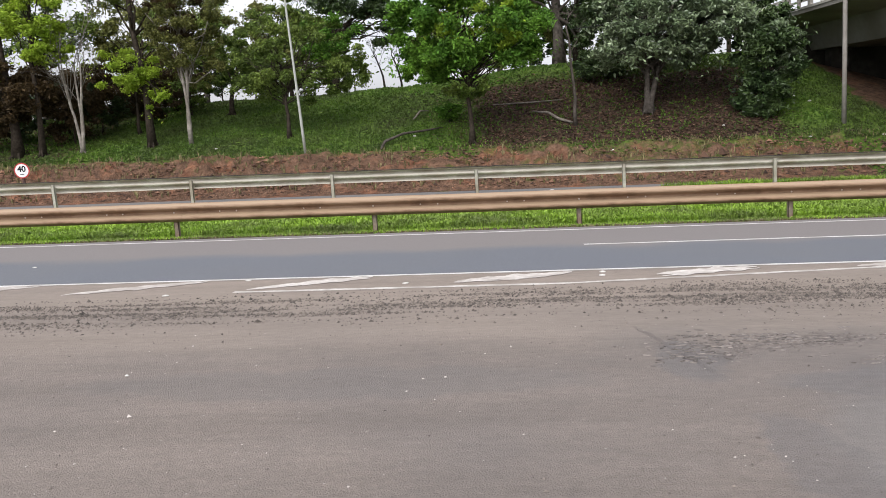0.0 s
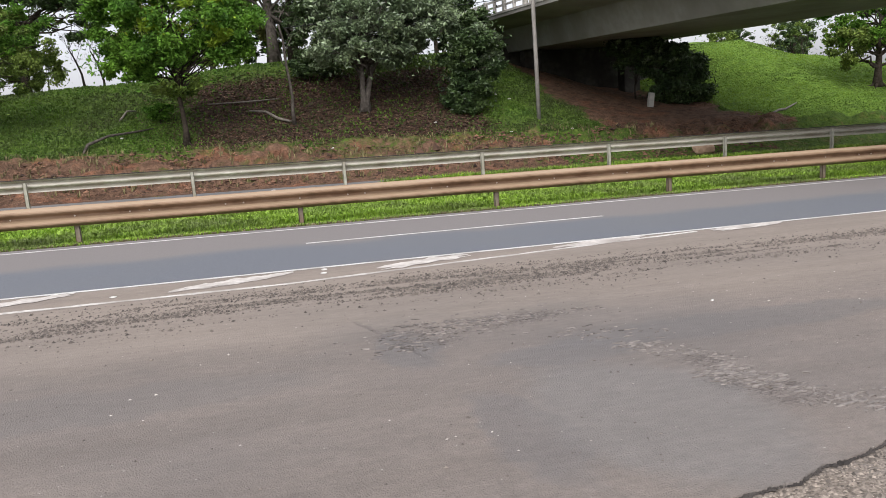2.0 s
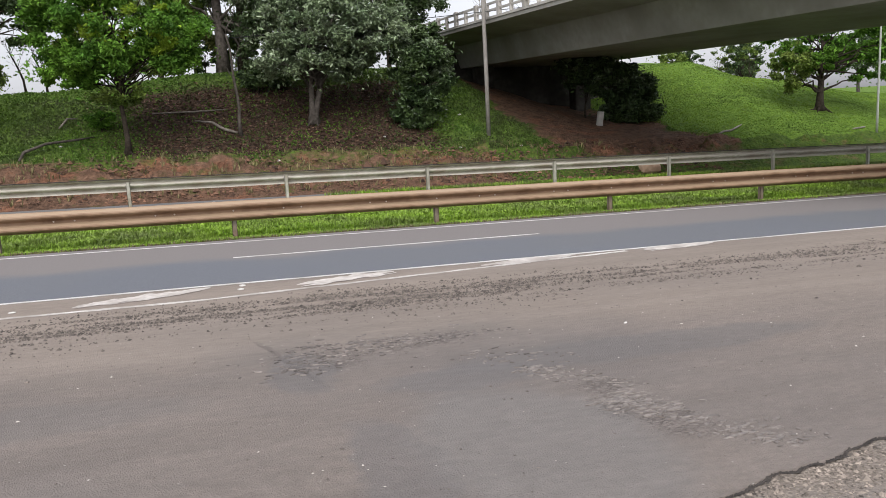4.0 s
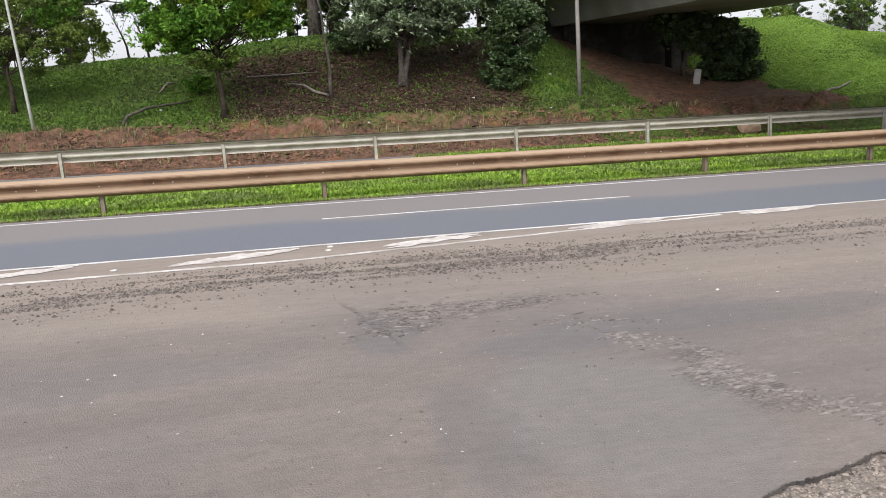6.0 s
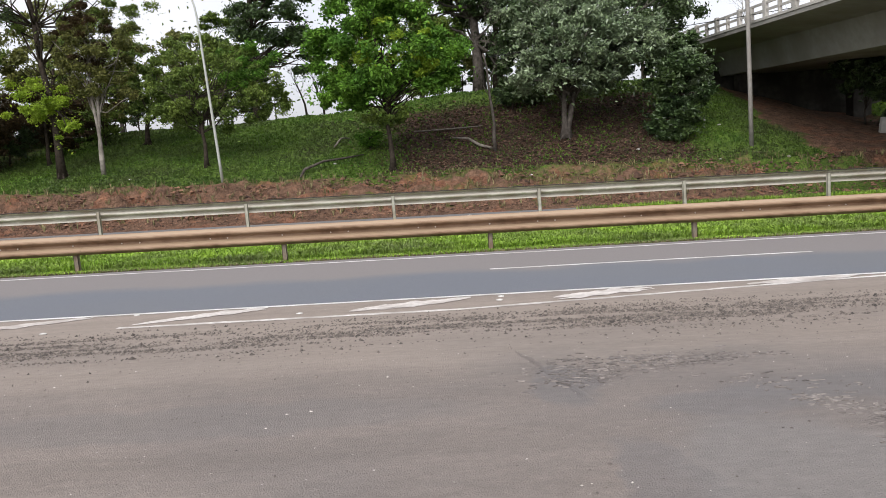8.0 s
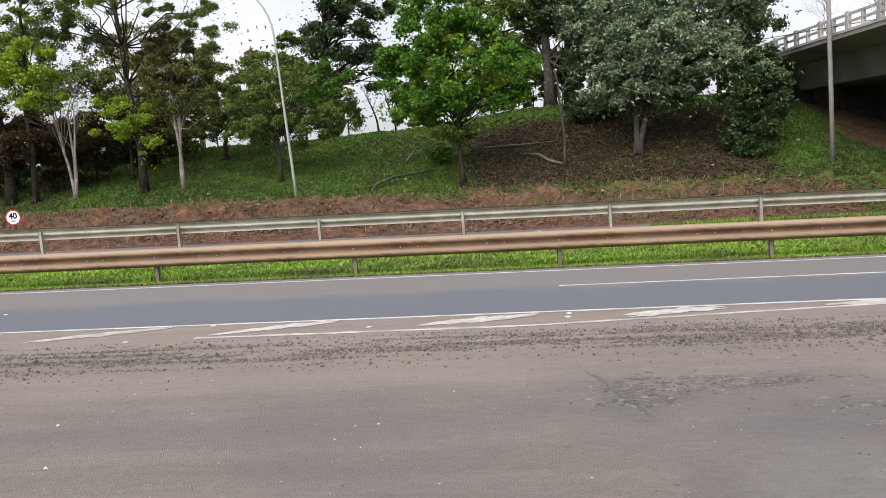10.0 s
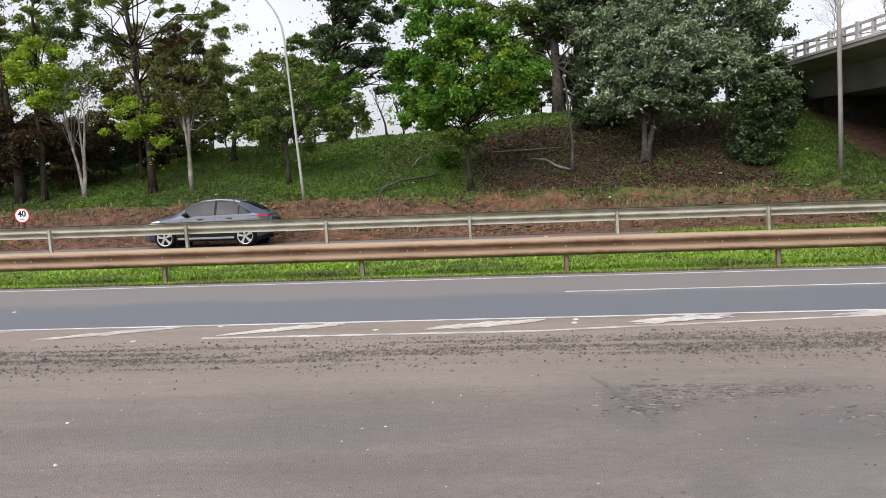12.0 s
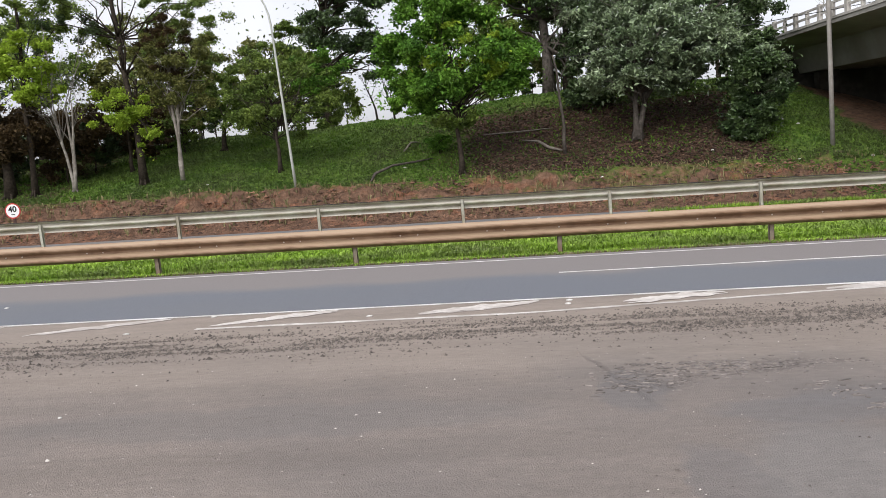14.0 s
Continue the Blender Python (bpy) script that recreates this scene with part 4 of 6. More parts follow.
tree("tree", "tall thin-leaved tree with a dark lichened trunk", -15.55, 17.2, 15, (10.5, 0.14, -1.0, 0.4), M["bark_dark"],
     [("leaf_bright", -16.1, 16.9, 4.9, 1.35, 0.9, 0.85, 20, 0.48, 190), ("leaf_bright", -15.0, 16.9, 3.6, 0.5, 0.5, 0.6, 5, 0.4, 130), ("leaf_mid", -16.5, 17.5, 9.4, 3.6, 2.4, 1.7, 40, 0.55, 190), ("leaf_mid", -12.7, 17.6, 9.0, 1.7, 1.4, 1.3, 14, 0.5, 220)], 0.115, twig_depth=5)
tree("tree", "twin-stemmed pale tree with an olive-brown crown", -13.95, 17.3, 16, (5.2, 0.08, 0.1, 0), M["bark_pale"],
     [("leaf_olive", -13.7, 17.4, 6.6, 1.75, 1.4, 1.5, 38, 0.5, 230), ("leaf_brown", -13.9, 17.4, 7.2, 1.1, 1.0, 1.2, 14, 0.45, 210), ("leaf_olive", -13.5, 17.4, 4.7, 1.3, 1.0, 0.7, 14, 0.45, 170)], 0.115, stems=((-0.12, 0), (0.16, 0.05)), flare=1.25)
tree("tree", "small leaning tree on the crest of the bank", -13.6, 22.0, 17, (2.6, 0.12, 0.7, 0), M["bark_dark"],
     [("leaf_mid", -12.9, 22, 5.4, 1.7, 1.4, 1.3, 28, 0.6, 190), ("leaf_olive", -12.0, 22, 4.6, 0.9, 0.9, 0.6, 8, 0.5, 140)], 0.17)
tree("tree", "spreading mid-green tree with a thin dark trunk", -9.9, 17.5, 18, (3.3, 0.085, -0.15, 0.2), M["bark_dark"],
     [("leaf_mid", -9.6, 18.1, 4.9, 2.7, 1.6, 1.8, 56, 0.5, 210), ("leaf_maple", -7.9, 18.3, 5.6, 1.2, 1.1, 1.0, 15, 0.5, 220), ("leaf_mid", -10.9, 18, 4.0, 1.2, 1.0, 0.8, 12, 0.45, 170), ("leaf_mid", -8.2, 18, 3.9, 1.0, 0.8, 0.5, 8, 0.4, 150)], 0.125, twig_depth=3)
tree("tree", "tall dark tree behind the crest", -9.6, 27.2, 19, (11.0, 0.17, 0.5, 0), M["bark_dark"],
     [("leaf_dark", -8.2, 27.2, 9.6, 2.5, 2.0, 2.2, 46, 0.8, 210), ("leaf_dark", -6.8, 27, 7.2, 1.1, 1.1, 1.5, 14, 0.6, 170), ("leaf_mid", -10.4, 27, 6.3, 1.4, 1.4, 1.2, 14, 0.7, 150), ("leaf_dark", -8.0, 27.2, 13, 3.2, 2.4, 1.6, 20, 0.9, 160)], 0.2)
tree("tree", "fresh green broad-leaved tree with a thin dark trunk", -2.4, 15.9, 20, (4.2, 0.10, -0.2, 0.2), M["bark_dark"],
     [("leaf_maple", -2.4, 16.3, 5.5, 2.85, 2.1, 2.0, 74, 0.72, 290), ("leaf_maple", -3.9, 16.2, 4.1, 1.3, 1.2, 0.7, 14, 0.6, 200), ("leaf_maple", -0.5, 16.4, 4.8, 1.1, 1.1, 0.6, 12, 0.6, 190), ("leaf_maple", -2.7, 16.4, 8.0, 2.0, 1.7, 1.3, 24, 0.75, 180), ("leaf_bright", -2.0, 15.5, 5.4, 1.9, 0.9, 1.3, 12, 0.5, 110),
      ("leaf_mid", -2.3, 16.0, 3.2, 0.9, 0.8, 0.35, 9, 0.45, 130)], 0.18)
tree("sapling", "small green sapling beside a thin trunk", -3.35, 18.3, 21, (0.7, 0.03, 0, 0), M["bark_dark"], [("leaf_maple", -3.3, 18.3, 2.5, 0.6, 0.5, 0.4, 9, 0.35, 110)], 0.16, flare=1.1)
tree("tree", "thin bare young tree with forked branches", 1.7, 17.05, 22, (3.9, 0.075, -0.25, 0), M["bark_grey"], [], 0.1, twig_depth=4, flare=1.2)
tree("tree", "tall thick-trunked dark tree on the crest", 1.9, 26.0, 23, (8.5, 0.27, -0.75, 0), M["bark_grey"],
     [("leaf_mid", -0.2, 26.4, 9.2, 2.6, 2.0, 2.2, 40, 0.8, 150), ("leaf_dark", 3.4, 26.2, 9.0, 3.0, 2.0, 2.4, 52, 0.85, 180), ("leaf_dark", 3.4, 25.5, 5.9, 1.0, 1.0, 1.3, 14, 0.6, 160)], 0.2)
tree("tree", "dark slim tree on the crest", 2.9, 26.8, 24, (7.5, 0.19, 0.2, 0), M["bark_dark"],
     [("leaf_dark", 3.6, 27, 9.5, 2.0, 1.8, 1.6, 20, 0.8, 170), ("leaf_olive", 2.3, 29, 6.0, 0.9, 0.8, 0.8, 8, 0.5, 90)], 0.2)
tree("tree", "grey-green broad tree with flared pale roots", 4.7, 17.9, 25, (3.2, 0.135, 0.2, 0.2), M["bark_grey"],
     [("leaf_grey", 5.6, 17.9, 5.4, 2.9, 2.3, 1.7, 84, 0.72, 290), ("leaf_grey", 3.8, 17.4, 4.5, 1.3, 1.2, 0.8, 18, 0.6, 190), ("leaf_grey", 7.6, 17.8, 5.3, 1.4, 1.3, 1.2, 24, 0.65, 190), ("leaf_grey", 8.2, 19.4, 7.6, 2.9, 1.6, 1.4, 34, 0.8, 200), ("leaf_dark", 8.4, 20.2, 7.0, 2.8, 1.5, 1.5, 26, 0.8, 200),
      ("leaf_grey", 4.4, 20.0, 7.8, 2.2, 1.6, 1.4, 24, 0.8, 200), ("leaf_dark", 4.2, 20.6, 6.6, 2.0, 1.4, 1.5, 18, 0.8, 200)], 0.185, stems=((-0.15, 0), (0.75, 0.2)), flare=2.1)
tree("bush", "dense dark bush-like tree, leafy down to the ground", 9.1, 17.5, 26, (3.6, 0.12, 0.3, 0), M["bark_dark"],
     [("leaf_dark", 9.2, 17.5, 3.8, 1.3, 1.1, 1.35, 46, 0.5, 210), ("leaf_dark", 8.9, 17.3, 2.2, 0.9, 0.9, 0.75, 22, 0.45, 200), ("leaf_dark", 9.6, 17.4, 4.9, 0.75, 0.7, 0.55, 16, 0.4, 180), ("leaf_grey", 9.5, 17.1, 4.2, 1.0, 0.8, 1.1, 10, 0.4, 110)], 0.19, category="bush")
for bx, by, sd in ((3.0, 21.6, 27), (4.2, 22.2, 28)):
    bz = gz(bx, by)
    tree("bush", "dark undergrowth bush below the trees", bx, by, sd, (0.8, 0.04, 0, 0), M["bark_dark"], [("leaf_dark", bx, by, bz + 0.75, 0.9, 0.8, 0.6, 14, 0.45, 150)], 0.18, flare=1.1, category="bush")
bz = gz(7.4, 23.5)
tree("bush", "olive bush in a gap of the trees", 7.4, 23.5, 37, (0.9, 0.04, 0, 0), M["bark_dark"], [("leaf_olive", 7.4, 23.5, bz + 0.8, 1.0, 0.8, 0.5, 12, 0.5, 150)], 0.18, flare=1.1, category="bush")
tree("tree", "bare pinkish tree beyond the bridge", 24.0, 47.0, 30, (7.5, 0.16, 0, 0), M["bark_pale"], [], 0.1, twig_depth=6, flare=1.2)
tree("tree", "bare pinkish tree beyond the bridge", 28.5, 49.0, 31, (7.2, 0.16, 0.3, 0), M["bark_pale"], [], 0.1, twig_depth=6, flare=1.2)
tree("tree", "leafy green tree on the grass slope past the bridge", 30.4, 18.0, 32, (3.4, 0.19, 0.1, 0), M["bark_dark"],
     [("leaf_maple", 30.9, 18, 4.5, 3.3, 2.3, 1.5, 60, 0.65, 200), ("leaf_mid", 28.4, 17.6, 3.2, 1.3, 1.0, 0.8, 14, 0.5, 150), ("leaf_maple", 33.2, 17.6, 3.2, 1.6, 1.2, 0.9, 16, 0.55, 160), ("leaf_mid", 28.0, 17.4, 2.2, 0.5, 0.5, 0.5, 4, 0.4, 90)], 0.2)
for bx, by, sd, w, up in ((18.3, 20.2, 33, 1.2, 2.35), (19.5, 20.0, 34, 1.25, 1.9), (20.6, 20.2, 35, 1.1, 1.6), (21.5, 20.3, 38, 0.6, 1.1)):
    bz = gz(bx, by)
    low = [("leaf_dark", bx + 0.2, by - 0.2, bz + 0.55, w * 0.8, 0.8, 0.5, 16, 0.45, 150)] if bx > 19 else []
    tree("bush", "dark bush in the shade under the bridge", bx, by, sd, (1.6, 0.05, 0.1, 0), M["bark_dark"], [("leaf_dark", bx, by, bz + up, w, 0.9, 1.0, 26, 0.5, 170), ("leaf_grey", bx - 0.2, by - 0.4, bz + up + 0.4, w * 0.8, 0.6, 0.5, 5, 0.4, 70)] + low, 0.2, flare=1.1, category="bush")



def background_trees():
    """Trees behind the crest, farther off."""
    rng = random.Random(5)
    rows = [(-31, 27, "leaf_mid", 8.5), (-27, 30, "leaf_dark", 8.0), (-24.5, 26, "leaf_mid", 7.0), (-22, 33, "leaf_olive", 7.6), (-18.5, 30, "leaf_mid", 6.6), (-15, 34, "leaf_olive", 6.0), (-12.4, 29, "leaf_mid", 5.6), (-11.0, 33, "leaf_dark", 6.0), (-20, 27, "leaf_olive", 5.0), (-16.5, 27, "leaf_mid", 4.6), (-4.6, 36, "leaf_olive", 4.4), (-1.0, 31, "leaf_mid", 6.0), (1.0, 36, "leaf_olive", 4.0), (-4.6, 27.5, "leaf_mid", 3.0),
            (5.5, 29, "leaf_dark", 7.5), (8.5, 30, "leaf_dark", 7.0), (11, 29, "leaf_dark", 5.0), (12.6, 33, "leaf_mid", 4.4), (37, 41, "leaf_mid", 3.6), (40, 43, "leaf_dark", 3.8), (43, 40, "leaf_dark", 4.4), (46, 44, "leaf_mid", 4.0), (50, 42, "leaf_mid", 4.6), (55, 40, "leaf_dark", 5.0)]
    for i, (x, y, mt, h) in enumerate(rows):
        z = gz(x, y)
        tree("tree", "leafy tree farther off behind the crest", x, y, 60 + i, (h * 0.75, 0.11 + 0.02 * (i % 3), rng.uniform(-0.5, 0.5), 0), M["bark_grey" if i % 2 else "bark_dark"],
             [(mt, x, y, z + h * 0.72, h * 0.40, h * 0.36, h * 0.34, 24, h * 0.14, 120)], 0.22, flare=1.2)
    for i, (x, y) in enumerate(((-7.4, 30), (-6.6, 31.5), (-4.4, 29.5), (41, 36), (39.5, 37.5))):
        tree("tree", "thin bare tree on the crest against the sky", x, y, 90 + i, (2.2, 0.07, -0.5, 0), M["bark_dark"], [("leaf_mid", x - 0.3, y, gz(x, y) + 3.6, 0.9, 0.8, 0.7, 6, 0.4, 60)], 0.17, twig_depth=4, flare=1.2)


for i, (bx, by, mt) in enumerate(((-24.5, 18.5, "leaf_brown"), (-22.6, 19.4, "leaf_dark"), (-20.6, 20.3, "leaf_brown"), (-18.9, 20.0, "leaf_dark"), (-17.2, 21.0, "leaf_brown"), (-26.5, 19.5, "leaf_dark"), (-15.6, 22.2, "leaf_mid"))):
    bz = gz(bx, by)
    tree("bush", "shaded undergrowth bush among the trees", bx, by, 110 + i, (1.4, 0.05, 0, 0), M["bark_dark"], [(mt, bx, by, bz + 1.2, 1.1, 0.9, 0.95, 18, 0.5, 130)], 0.17, flare=1.1, category="bush")
for i, (bx, by, mt) in enumerate(((-27.0, 22.5, "leaf_dark"), (-25.2, 23.5, "leaf_brown"), (-23.4, 22.6, "leaf_dark"), (-21.8, 23.8, "leaf_brown"), (-20.1, 22.8, "leaf_brown"), (-18.5, 23.6, "leaf_dark"), (-16.9, 23.9, "leaf_brown"), (-19.4, 18.4, "leaf_brown"), (-22.9, 17.6, "leaf_brown"))):
    bz = gz(bx, by)
    tree("bush", "dense red-brown and dark undergrowth below the trees", bx, by, 210 + i, (1.8, 0.05, 0, 0), M["bark_dark"], [(mt, bx, by, bz + 1.35, 1.3, 1.0, 1.25, 24, 0.55, 140)], 0.16, flare=1.1, category="bush")
for i in range(26):
    bx = -30 + i * 1.42
    if -7.6 < bx < -4.6:
        continue
    by = 27.5 + 3.5 * ((i * 7) % 5) / 5
    bz = gz(bx, by)
    hh = 1.3 + 0.9 * ((i * 3) % 4) / 3 if bx < -9 else 1.0 + 0.5 * ((i * 3) % 4) / 3
    tree("bush", "leafy bush behind the crest of the bank", bx, by, 140 + i, (hh, 0.04, 0.1, 0), M["bark_dark"], [(("leaf_mid", "leaf_olive", "leaf_dark", "leaf_mid")[i % 4], bx, by, bz + hh, 0.9, 0.8, hh * 0.7, 16, 0.5, 90)], 0.18, flare=1.1, category="bush")
background_trees()

# ---- poles, sign, cable ----


def lamp_post(x, y, height, reach, label, tilt=0.0):
    z = gz(x, y) - 0.05
    thing = tagged(empty("street_lamp", pose(x, y, z, 0, tilt, 0)), label, "street lamp")
    v, f = [], []
    pts, rad = [], []
    for i in range(7):
        k = i / 6
        pts.append((0, 0, height * 0.72 * k))
        rad.append(0.058 - 0.02 * k)
    for i in range(1, 10):
        a = math.pi / 2 * i / 9
        pts.append((-reach * (1 - math.cos(a)), 0, height * 0.72 + height * 0.26 * math.sin(a)))
        rad.append(0.038 - 0.0015 * i)
    tube_geo(v, f, pts, rad, 9)
    obj("pole", v, f, M["pole_pale"], thing, smooth=True)
    bm = box(bmesh.new(), -reach - 0.62, -reach + 0.05, -0.12, 0.12, height * 0.98 - 0.06, height * 0.98 + 0.05, 0.04)
    part("lamp_head", bm, M["pole_grey"], thing, "grey lamp head")
    bm = box(bmesh.new(), -reach - 0.55, -reach - 0.1, -0.09, 0.09, height * 0.98 - 0.085, height * 0.98 - 0.058, 0.01)
    part("lens", bm, M["lamp_clear"], thing, "clear lamp lens")


lamp_post(-8.68, 14.85, 8.6, 2.1, "pale galvanised street lamp with a curved arm", -2.5)
lamp_post(30.4, 14.4, 8.2, -1.8, "pale galvanised street lamp on the verge")


def utility_pole():
    z = gz(11.62, 16.15) - 0.1
    thing = tagged(empty("utility_pole", pose(11.62, 16.15, z)), "weathered grey utility pole on the grass bank", "utility pole")
    v, f = [], []
    tube_geo(v, f, [(0, 0, 0), (0, 0, 2.5), (-0.02, 0, 5), (-0.03, 0, 8.6)], [0.09, 0.085, 0.08, 0.07], 12)
    obj("pole", v, f, M["pole_grey"], thing, smooth=True)
    part("crossarm", box(bmesh.new(), -0.7, 0.7, -0.05, 0.05, 8.1, 8.2, 0.01), M["pole_grey"], thing)


utility_pole()


def cable():
    v, f = [], []
    a, b = Vector((1.62, 17.05, 5.2)), Vector((36.0, 16.6, 8.9))
    pts = []
    for i in range(25):
        k = i / 24
        p = a.lerp(b, k)
        p.z -= 0.35 * math.sin(math.pi * k)
        pts.append(tuple(p))
    tube_geo(v, f, pts, [0.014] * 25, 5)
    tagged(obj("cable", v, f, M["black"]), "thin dark overhead cable among the trees", "cable")


cable()


def speed_sign():
    x, y = -18.3, 12.25
    z = gz(x, y)
    thing = tagged(empty("speed_sign", pose(x, y, z, 0, 0, 4)), "round white speed sign reading 40 with red rim", "road sign")
    c = 1.30 - z
    bm = box(bmesh.new(), -0.04, 0.04, 0.01, 0.08, -0.3, c + 0.3, 0.008)
    part("post", bm, M["brown_post"], thing, "dark brown wooden post")
    for nm, r, yy, mt in (("rim", 0.275, 0.0, "sign_red"), ("face", 0.235, -0.006, "sign_white")):
        bm = bmesh.new()
        bmesh.ops.create_cone(bm, cap_ends=True, segments=40, radius1=r, radius2=r, depth=0.008, matrix=pose(0, yy, c, 90))
        part(nm, bm, M[mt], thing)
    cu = bpy.data.curves.new("numerals", "FONT")
    cu.body, cu.size, cu.align_x, cu.align_y, cu.extrude, cu.offset = "40", 0.29, "CENTER", "CENTER", 0.002, 0.008
    ob = new("numerals_curve", cu)
    me = bpy.data.meshes.new_from_object(ob)
    bpy.data.objects.remove(ob)
    me.materials.clear()
    me.materials.append(M["black"])
    num = new("numerals", me)
    num.parent, num.matrix_basis = thing, pose(0, -0.013, c + 0.05, 90)
    tagged(num, "black numerals 40")
    part("bar", box(bmesh.new(), -0.07, 0.07, -0.014, -0.009, c - 0.14, c - 0.115), M["black"], thing, "small unreadable line of print")


speed_sign()

# ---- loose things on the bank ----


def stick(name, label, pts, radii, material):
    v, f = [], []
    x0, y0 = pts[0][:2]
    tube_geo(v, f, [(x, y, gz_rough(x, y) + h) for x, y, h in pts], radii, 7)
    tagged(obj(name, v, f, material, smooth=True), label, name.replace("_", " "))


stick("fallen_branch", "mossy fallen branch on the grass bank", [(-5.9, 15.4, 0.02), (-5.75, 15.7, 0.22), (-5.1, 16.3, 0.28), (-4.1, 17.1, 0.14), (-3.6, 17.6, 0.05)], [0.045, 0.06, 0.05, 0.04, 0.02], M["bark_grey"])
stick("fallen_branch", "pale dead branch on the leaf litter", [(0.1, 18.6, 0.05), (0.7, 18.0, 0.2), (1.1, 17.5, 0.12), (1.6, 17.3, 0.05)], [0.03, 0.05, 0.06, 0.05], M["wood_pale"])
stick("fallen_branch", "pale dead branch on the leaf litter", [(-1.5, 19.8, 0.05), (0.2, 19.5, 0.12), (1.4, 19.7, 0.06)], [0.03, 0.035, 0.02], M["wood_pale"])
stick("fallen_branch", "pale bent twig on the leaf litter", [(-4.9, 18.9, 0.03), (-4.6, 19.2, 0.3), (-4.3, 19.8, 0.1)], [0.04, 0.04, 0.02], M["wood_pale"])
stick("log", "pale fallen log at the foot of the grass slope", [(22.3, 15.4, 0.06), (22.9, 15.7, 0.10), (23.4, 15.9, 0.07), (24.4, 16.4, 0.10)], [0.04, 0.055, 0.05, 0.03], M["bark_pale"])
stick("plank", "pale plank lying on the grass slope", [(30.0, 15.4, 0.06), (30.9, 15.6, 0.06)], [0.04, 0.04], M["bark_pale"])


def marker_post():
    x, y = 17.95, 18.2
    bm = box(bmesh.new(), -0.13, 0.13, -0.09, 0.09, -0.1, 0.62, 0.015)
    ob = part("marker_post", bm, M["concrete_pale"])
    ob.matrix_basis = pose(x, y, gz(x, y), 0, 8, 0)
    tagged(ob, "short leaning concrete marker post on red soil", "marker post")


marker_post()


def lump(name, x, y, sx, sy, sz, material, label, category, seed, group=""):
    bm = bmesh.new()
    bmesh.ops.create_icosphere(bm, subdivisions=2, radius=1.0)
    for v in bm.verts:
        k = 1 + 0.25 * noise.noise(v.co * 1.3 + Vector((seed, 0, 0)))
        v.co = Vector((v.co.x * sx * k, v.co.y * sy * k, v.co.z * sz * k))
    ob = part(name, bm, material)
    ob.location = (x, y, gz_rough(x, y) + sz * 0.55)
    tagged(ob, label, category, group)


lump("rock", 16.6, 11.95, 0.46, 0.34, 0.34, M["rock"], "tan rock on the verge behind the barrier", "rock", 3)
lump("stone", 0.0, 7.6, 0.12, 0.1, 0.1, M["white_chip"], "white stone behind the barrier", "stone", 8, "white stones")
lump("stone", 10.4, 8.6, 0.10, 0.1, 0.07, M["white_chip"], "white stone behind the barrier", "stone", 9, "white stones")
for sx, sy, sd in ((10.75, 18.9, 1), (11.15, 18.3, 2), (2.7, 14.3, 3), (7.2, 16.2, 4), (-4.7, 16.7, 5), (10.0, 15.1, 6), (-12.6, 16.3, 7), (12.3, 14.4, 8)):
    lump("litter_scrap", sx, sy, 0.075, 0.05, 0.035, M["white_chip"], "small white scrap of rubbish on the bank", "litter", sd * 3.1, "white scraps")
CHIP = 0.5
for sx, sy in ((-0.45, -6.77), (-0.41, -6.5), (-2.64, -6.97), (-4.59, -6.41), (-8.4, -4.4), (-3.3, -6.35), (-5.2, -7.4)):
    lump("chip", sx, sy, 0.075 * CHIP, 0.045 * CHIP, 0.012, M["white_chip"], "flat white chip lying on the road edge", "debris", sx * 7, "white chips")
for sx, sy in ((-4.09, -10.74), (2.13, -10.35), (-2.05, -10.02), (-4.3, -12.1)):
    lump("pebble", sx, sy, 0.015, 0.011, 0.008, M["white_chip"] if sx != -2.05 and sy != -12.1 else M["stone"], "small pebble on the pavement", "debris", sx * 5, "pebbles")

# ---- gravel, litter, grass ----


def gravel(name, n, seed, place, size, material, label, lift=0.002, flat=0.7, category="gravel"):
    """Small broken stones: one joined mesh."""
    rng = np.random.default_rng(seed)
    base = np.array([(1, 0, 0), (0, 1, 0), (-1, 0, 0), (0, -1, 0), (0, 0, 0.8), (0, 0, -0.3)], float)
    tri = np.array(((0, 1, 4), (1, 2, 4), (2, 3, 4), (3, 0, 4), (1, 0, 5), (2, 1, 5), (3, 2, 5), (0, 3, 5)))
    xy = np.array([place(rng) for _ in range(n)])
    z = np.array([gz(x, y) + lift for x, y in xy])
    s = size * rng.lognormal(0, 0.45, n)[:, None]
    a = rng.uniform(0, math.pi, n)[:, None]
    b = base[None] * (1 + rng.uniform(-0.3, 0.3, (n, 6, 1)))
    ca, sa = np.cos(a), np.sin(a)
    v = np.stack((xy[:, :1] + s * (ca * b[:, :, 0] - 0.7 * sa * b[:, :, 1]), xy[:, 1:] + s * (sa * b[:, :, 0] + 0.7 * ca * b[:, :, 1]), z[:, None] + s * flat * b[:, :, 2]), 2)
    faces = (np.arange(n)[:, None, None] * 6 + tri[None]).reshape(-1, 3)
    return tagged(obj(name, v.reshape(-1, 3).tolist(), faces.tolist(), material), label, category, kind="stuff")


